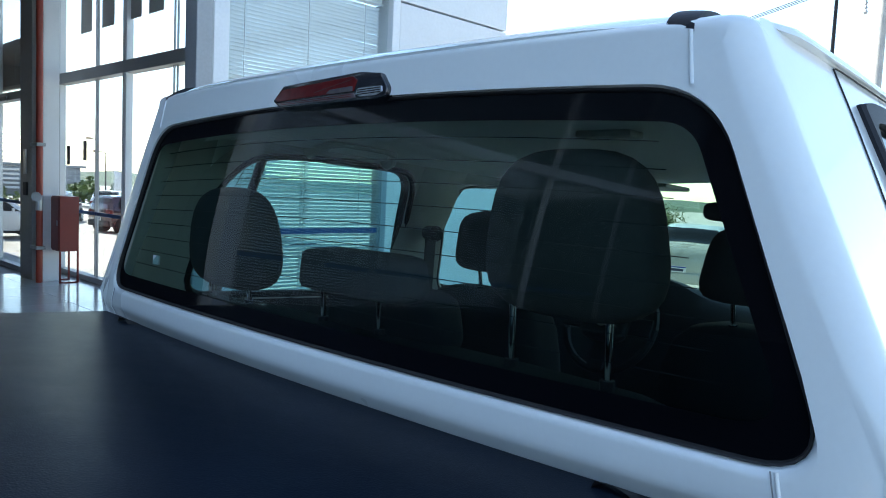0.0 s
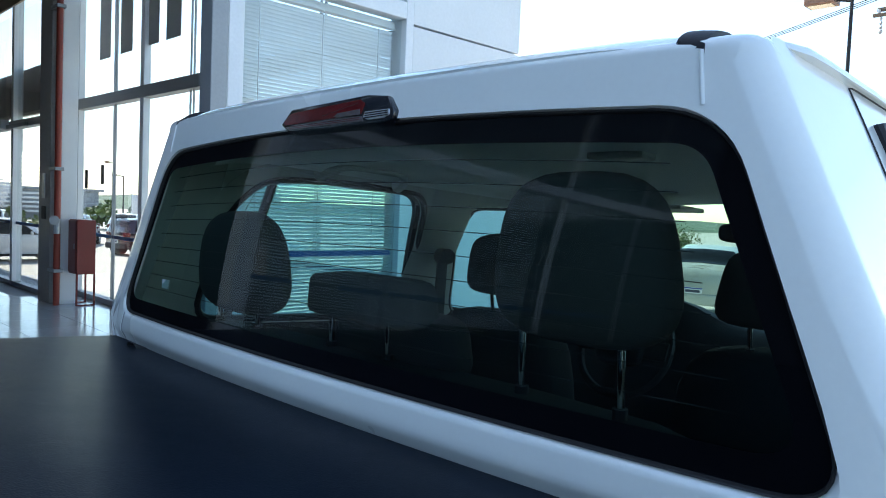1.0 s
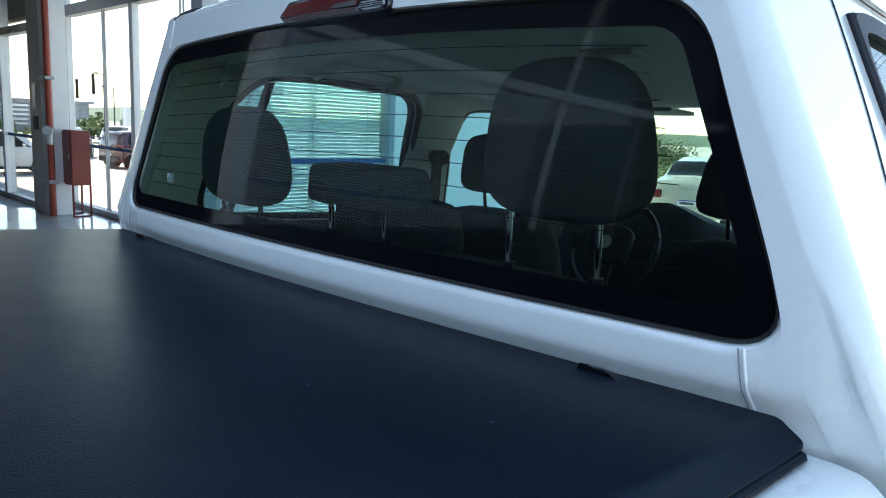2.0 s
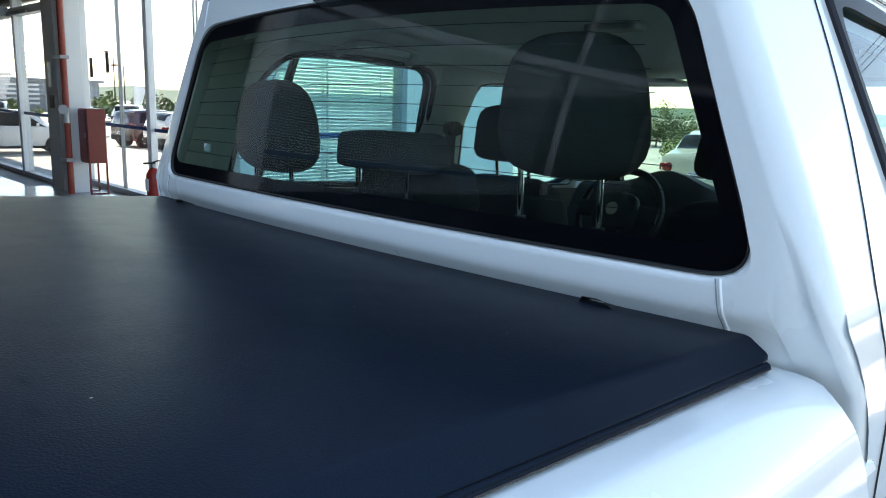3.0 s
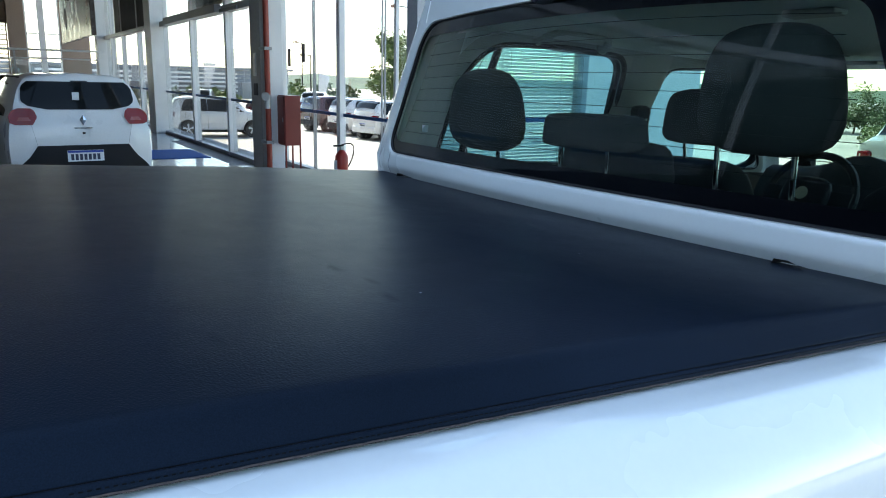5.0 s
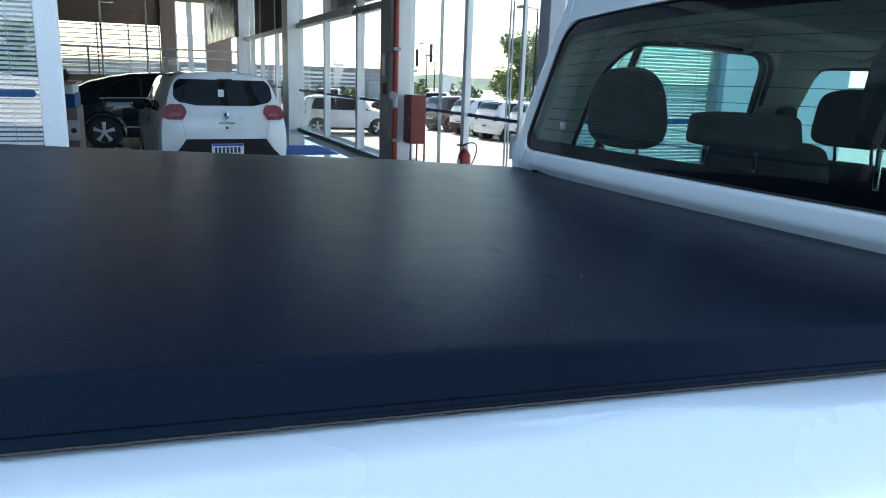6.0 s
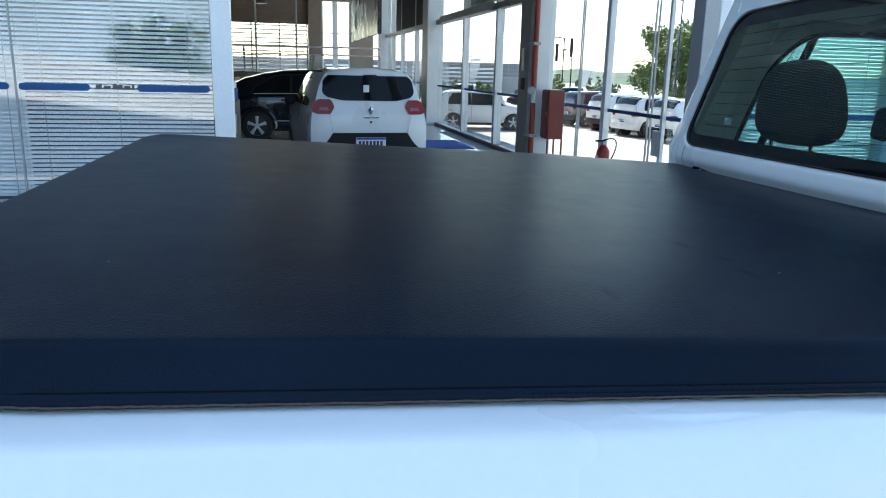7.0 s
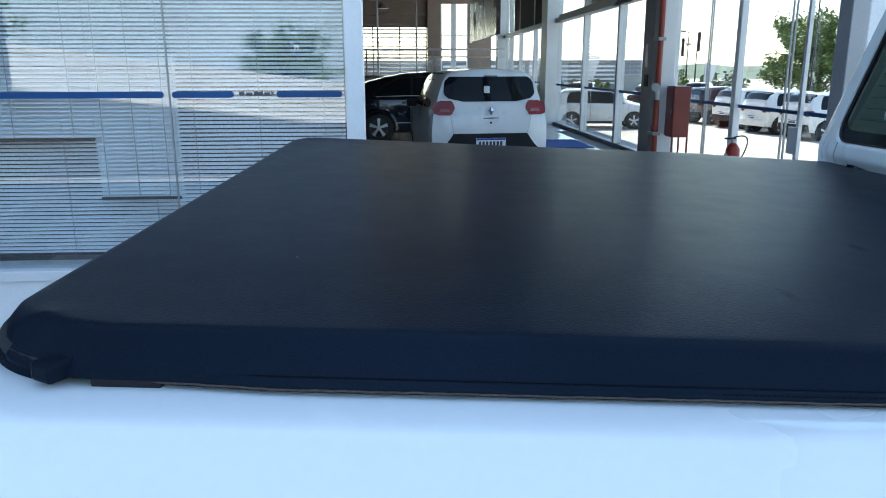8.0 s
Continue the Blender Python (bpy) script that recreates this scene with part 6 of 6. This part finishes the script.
def tree(x, y, z, h, spread, label, leaf=LEAF, seed=1, low=0.25, leaves=2600, size=0.16, limbs_n=9):
    """Tapered trunk, forked limbs and a ragged crown of many small leaf pieces."""
    rnd = random.Random(seed)
    ob = thing("tree" if h > 2.5 else "shrub", label, "tree" if h > 2.5 else "shrub", "trees and shrubs", at=pose(x, y, z))
    trunk = bmesh.new()
    tube(trunk, [(0, 0, -0.1), (0.05, 0.02, h * 0.25), (-0.03, 0.06, h * 0.5), (0.02, 0, h * 0.8)], [h * 0.035, h * 0.028, h * 0.018, h * 0.006], 9)
    part("trunk", trunk, BARK, ob, smooth=True)
    tips = []
    limbs = bmesh.new()
    for k in range(limbs_n):
        a = rnd.uniform(0, 6.28)
        z0 = h * rnd.uniform(low, 0.6)
        r = spread * rnd.uniform(0.45, 0.85)
        e = Vector((r * math.cos(a), r * math.sin(a), z0 + h * rnd.uniform(0.1, 0.35)))
        tube(limbs, [(0, 0, z0), (e.x * 0.5, e.y * 0.5, lerp(z0, e.z, 0.6)), tuple(e)], [h * 0.014, h * 0.009, h * 0.003], 6)
        tips.append(e)
    part("limbs", limbs, BARK, ob, smooth=True)
    tips.append(Vector((0, 0, h * 0.85)))
    crown = bmesh.new()
    clumps = []
    for t in tips:
        for _ in range(5):
            clumps.append((t + Vector((rnd.gauss(0, 1), rnd.gauss(0, 1), rnd.gauss(0, 0.7))) * spread * 0.22, spread * rnd.uniform(0.12, 0.26)))
    for _ in range(limbs_n * 3):
        d = Vector((rnd.gauss(0, 1), rnd.gauss(0, 1), rnd.gauss(0, 1))).normalized() * rnd.uniform(0.2, 0.95)
        clumps.append((Vector((d.x * spread * 0.85, d.y * spread * 0.85, h * (0.60 + 0.33 * d.z))), spread * rnd.uniform(0.12, 0.24)))
    for _ in range(leaves):
        c, r = rnd.choice(clumps)
        d = Vector((rnd.gauss(0, 1), rnd.gauss(0, 1), rnd.gauss(0, 0.8)))
        p = c + d.normalized() * r * rnd.uniform(0.4, 1.1)
        if p.z < h * 0.12:
            continue
        u = Vector((rnd.gauss(0, 1), rnd.gauss(0, 1), rnd.gauss(0, 0.6))).normalized()
        v = u.orthogonal().normalized()
        s = size * rnd.uniform(0.6, 1.4)
        crown.faces.new([crown.verts.new(p + u * s), crown.verts.new(p + v * s * 0.5), crown.verts.new(p - u * s * 0.8), crown.verts.new(p - v * s * 0.5)])
    me = bpy.data.meshes.new("crown")
    crown.to_mesh(me)
    crown.free()
    me.materials.append(leaf)
    new("crown", me).parent = ob
    return ob


tree(-36.5, 20.3, -0.72, 5.0, 2.3, "broad leafy green tree in the sun beyond the cars", seed=3, leaves=15000, size=0.105, low=0.15, limbs_n=20)
tree(-52, 12.5, -0.72, 1.1, 1.5, "small round green shrub at the far kerb", seed=5, leaves=1500, size=0.2, low=0.1)
tree(-54, 19.0, -0.72, 1.5, 1.8, "small round green shrub at the far kerb", seed=6, leaves=1500, size=0.2, low=0.1)
tree(-53, 22.5, -0.72, 1.4, 1.8, "low bushy green shrub beside the street lamps", LEAF_DARK, 7, leaves=1500, size=0.2, low=0.1)
tree(-50, 6.0, -0.72, 1.0, 1.5, "low bushy green shrub along the car park", LEAF_DARK, 8, 0.1, 1500, 0.2)
tree(-51, 9.2, -0.72, 1.0, 1.4, "low bushy green shrub along the car park", LEAF_DARK, 9, 0.1, 1500, 0.2)
tree(-12.5, 26.0, -0.75, 1.3, 1.2, "leafy green shrub behind the silver sedan", LEAF, 11, 0.1, 9000, 0.045)
tree(-22, 40.0, -0.75, 1.6, 2.6, "leafy green tree in front of the hill", LEAF_DARK, 12, 0.1, 9000, 0.07)
for k, y in enumerate((-27.0, -8.5)):
    tree(38 + 2 * k, y, street_z(y), 4.6 + 0.6 * k, 2.6, "leafy street tree across the road", LEAF, 20 + k, 0.2, 3000, 0.17, 14)

# wooded rise along the horizon
bm = bmesh.new()
rows = []
for r, f in ((150, 0.0), (190, 0.45), (240, 0.8), (320, 1.0), (420, 0.9)):
    row = []
    for k in range(181):
        a = 2 * math.pi * k / 180
        p = Vector((math.cos(a) * 3, math.sin(a) * 3, r * 0.01))
        hgt = 3.0 + 3.2 * noise.noise(p * 0.8) + 1.2 * noise.noise(p * 5.1) + 0.9 * noise.noise(p * 17)
        row.append((r * math.cos(a), r * math.sin(a), -1.2 + f * max(1.2, hgt) + (0.5 * noise.noise(p * 40) if f else 0)))
    rows.append(row)
sheet(bm, rows)
tagged(part("backdrop", bm, HILL, smooth=True), "low wooded green hills on the horizon", "hills", kind="structure")

# long low warehouse across the car park
GREY_CLAD = mat("grey_cladding", (0.20, 0.22, 0.25), 0.6, 0, 3, 0.08, stain=0.12, stain_scale=0.3)
ware = tagged(new("warehouse"), "long low grey warehouse with pale horizontal louvres", "building")
part("wall", boxed(-90, -75, -45, 26.5, -0.9, 2.05, 0.05), GREY_CLAD, ware)
part("roof", boxed(-90.5, -74.6, -45.4, 26.9, 2.05, 2.3, 0.05), GREY_CLAD, ware)
for y0 in (-38, -24, -10, 3.0, 13.5):
    for k in range(5):
        part("louvre", boxed(-74.95, -74.7, y0, y0 + 7.5, -0.1 + k * 0.42, 0.10 + k * 0.42, 0.02), WALL_WHITE, ware)
part("door", boxed(-75.02, -74.9, 21.5, 23.5, -0.9, 0.9), ALU_DARK, ware)


LAMP_SHELL = mat("copper_lamp_housing", (0.20, 0.10, 0.065), 0.5, 0.3, 6, 0.2, stain=0.3, stain_scale=2)
LAMP_LENS = mat("amber_lamp_lens", (0.78, 0.62, 0.42), 0.4, 0, 30, 0.1)


def street_lamp(x, y, z, h, arm, label, r=0.07, head=(0.3, 0.12, 0.08)):
    ob = thing("street_lamp", label, "street lamp", at=pose(x, y, z))
    part("pole", tube(bmesh.new(), [(0, 0, 0), (0, 0, h * 0.5), (0, 0, h)], [r, r * 0.8, r * 0.6], 10), TRIM, ob, smooth=True)
    part("arm", tube(bmesh.new(), [(0, 0, h - 0.1), (arm[0] * 0.5, arm[1] * 0.5, h), (arm[0], arm[1], h)], r * 0.5, 8), TRIM, ob, smooth=True)
    part("head", boxed(-head[0], head[0], -head[1], head[1], h - head[2], h + head[2], 0.03, m=Matrix.Translation((arm[0], arm[1], 0))), LAMP_SHELL, ob, "weathered brown lamp housing")
    part("lens", boxed(-head[0] * 0.8, head[0] * 0.8, -head[1] * 0.7, head[1] * 0.7, h - head[2] - 0.02, h - head[2] - 0.002, 0.006, m=Matrix.Translation((arm[0], arm[1], 0))), LAMP_LENS, ob, "pale amber lamp lens")
    return ob


street_lamp(-55, 20.4, -0.72, 4.9, (0.0, -0.55), "thin dark street lamp in the car park")
street_lamp(-55.5, 21.3, -0.72, 4.0, (0.0, -0.7), "thin dark street lamp in the car park")
street_lamp(-34, 18.5, -0.72, 6.0, (0.0, -1.0), "tall dark street lamp beside the tree", 0.06)
tall = street_lamp(-5.95, 22.0, -0.9, 9.0, (-0.80, 0.0), "tall black lamp pole with a square head", 0.075, (0.40, 0.30, 0.11))
# power line
upole = thing("utility_pole", "grey utility pole with a crossarm and wires", "utility pole", at=pose(-6.75, 30, -0.9))
part("pole", tube(bmesh.new(), [(0, 0, 0), (0, 0, 12)], [0.16, 0.11], 12), CONCRETE, upole, smooth=True)
part("crossarm", boxed(-0.9, 0.9, -0.06, 0.06, 10.4, 10.52, 0.01), BARK, upole)
part("crossarm", boxed(-0.8, 0.8, 0.10, 0.22, 10.62, 10.76, 0.01), BARK, upole)
part("hanging_insulator", tube(bmesh.new(), [(-0.62, -0.02, 10.4 - 0.08 * k) for k in range(9)], [0.02, 0.05, 0.02, 0.06, 0.02, 0.06, 0.03, 0.08, 0.04], 8), ALU_DARK, upole)
for k, x in enumerate((-0.7, 0.0, 0.7)):
    part("insulator", tube(bmesh.new(), [(x, 0, 10.52), (x, 0, 10.68)], 0.05, 10), ALU_DARK, upole)
    part("wire", tube(bmesh.new(), [(x + lerp(0, -34, f), lerp(0, 6, f) + 0.35 * k, 11.2 - 3.9 * f - 1.6 * 4 * f * (1 - f) * 0.4 + 0.22 * k) for f in np.linspace(0, 1, 14)], 0.016, 5), RUBBER, upole)
    part("wire", tube(bmesh.new(), [(x + lerp(0, 40, f), 0.25 * k, 10.68 - 1.2 * 4 * f * (1 - f) + 0.22 * k) for f in np.linspace(0, 1, 12)], 0.014, 5), RUBBER, upole)
# flags along the car park
CLOTH_WHITE = mat("white_flag_cloth", (0.7, 0.7, 0.72), 0.8, 0, 40, 0.06)
for x, y, h in ((-46, 10.6, 3.2), (-46, 14.0, 3.0), (-44, 17.3, 2.6), (-47, 7.0, 3.1)):
    fl = thing("flag", "pale feather flag on a thin pole", "flag", "car park flags", at=pose(x, y, -0.72))
    part("pole", tube(bmesh.new(), [(0, 0, 0), (0, 0, h)], 0.02, 6), STEEL, fl)
    bm = bmesh.new()
    sheet(bm, [[(0.05 * math.sin(4 * f), 0.02 + u * 0.75 * (1 - 0.6 * f), h - 1.5 * f - 0.25 * u) for u in np.linspace(0, 1, 5)] for f in np.linspace(0, 1, 9)])
    part("cloth", bm, CLOTH_WHITE, fl, smooth=True)
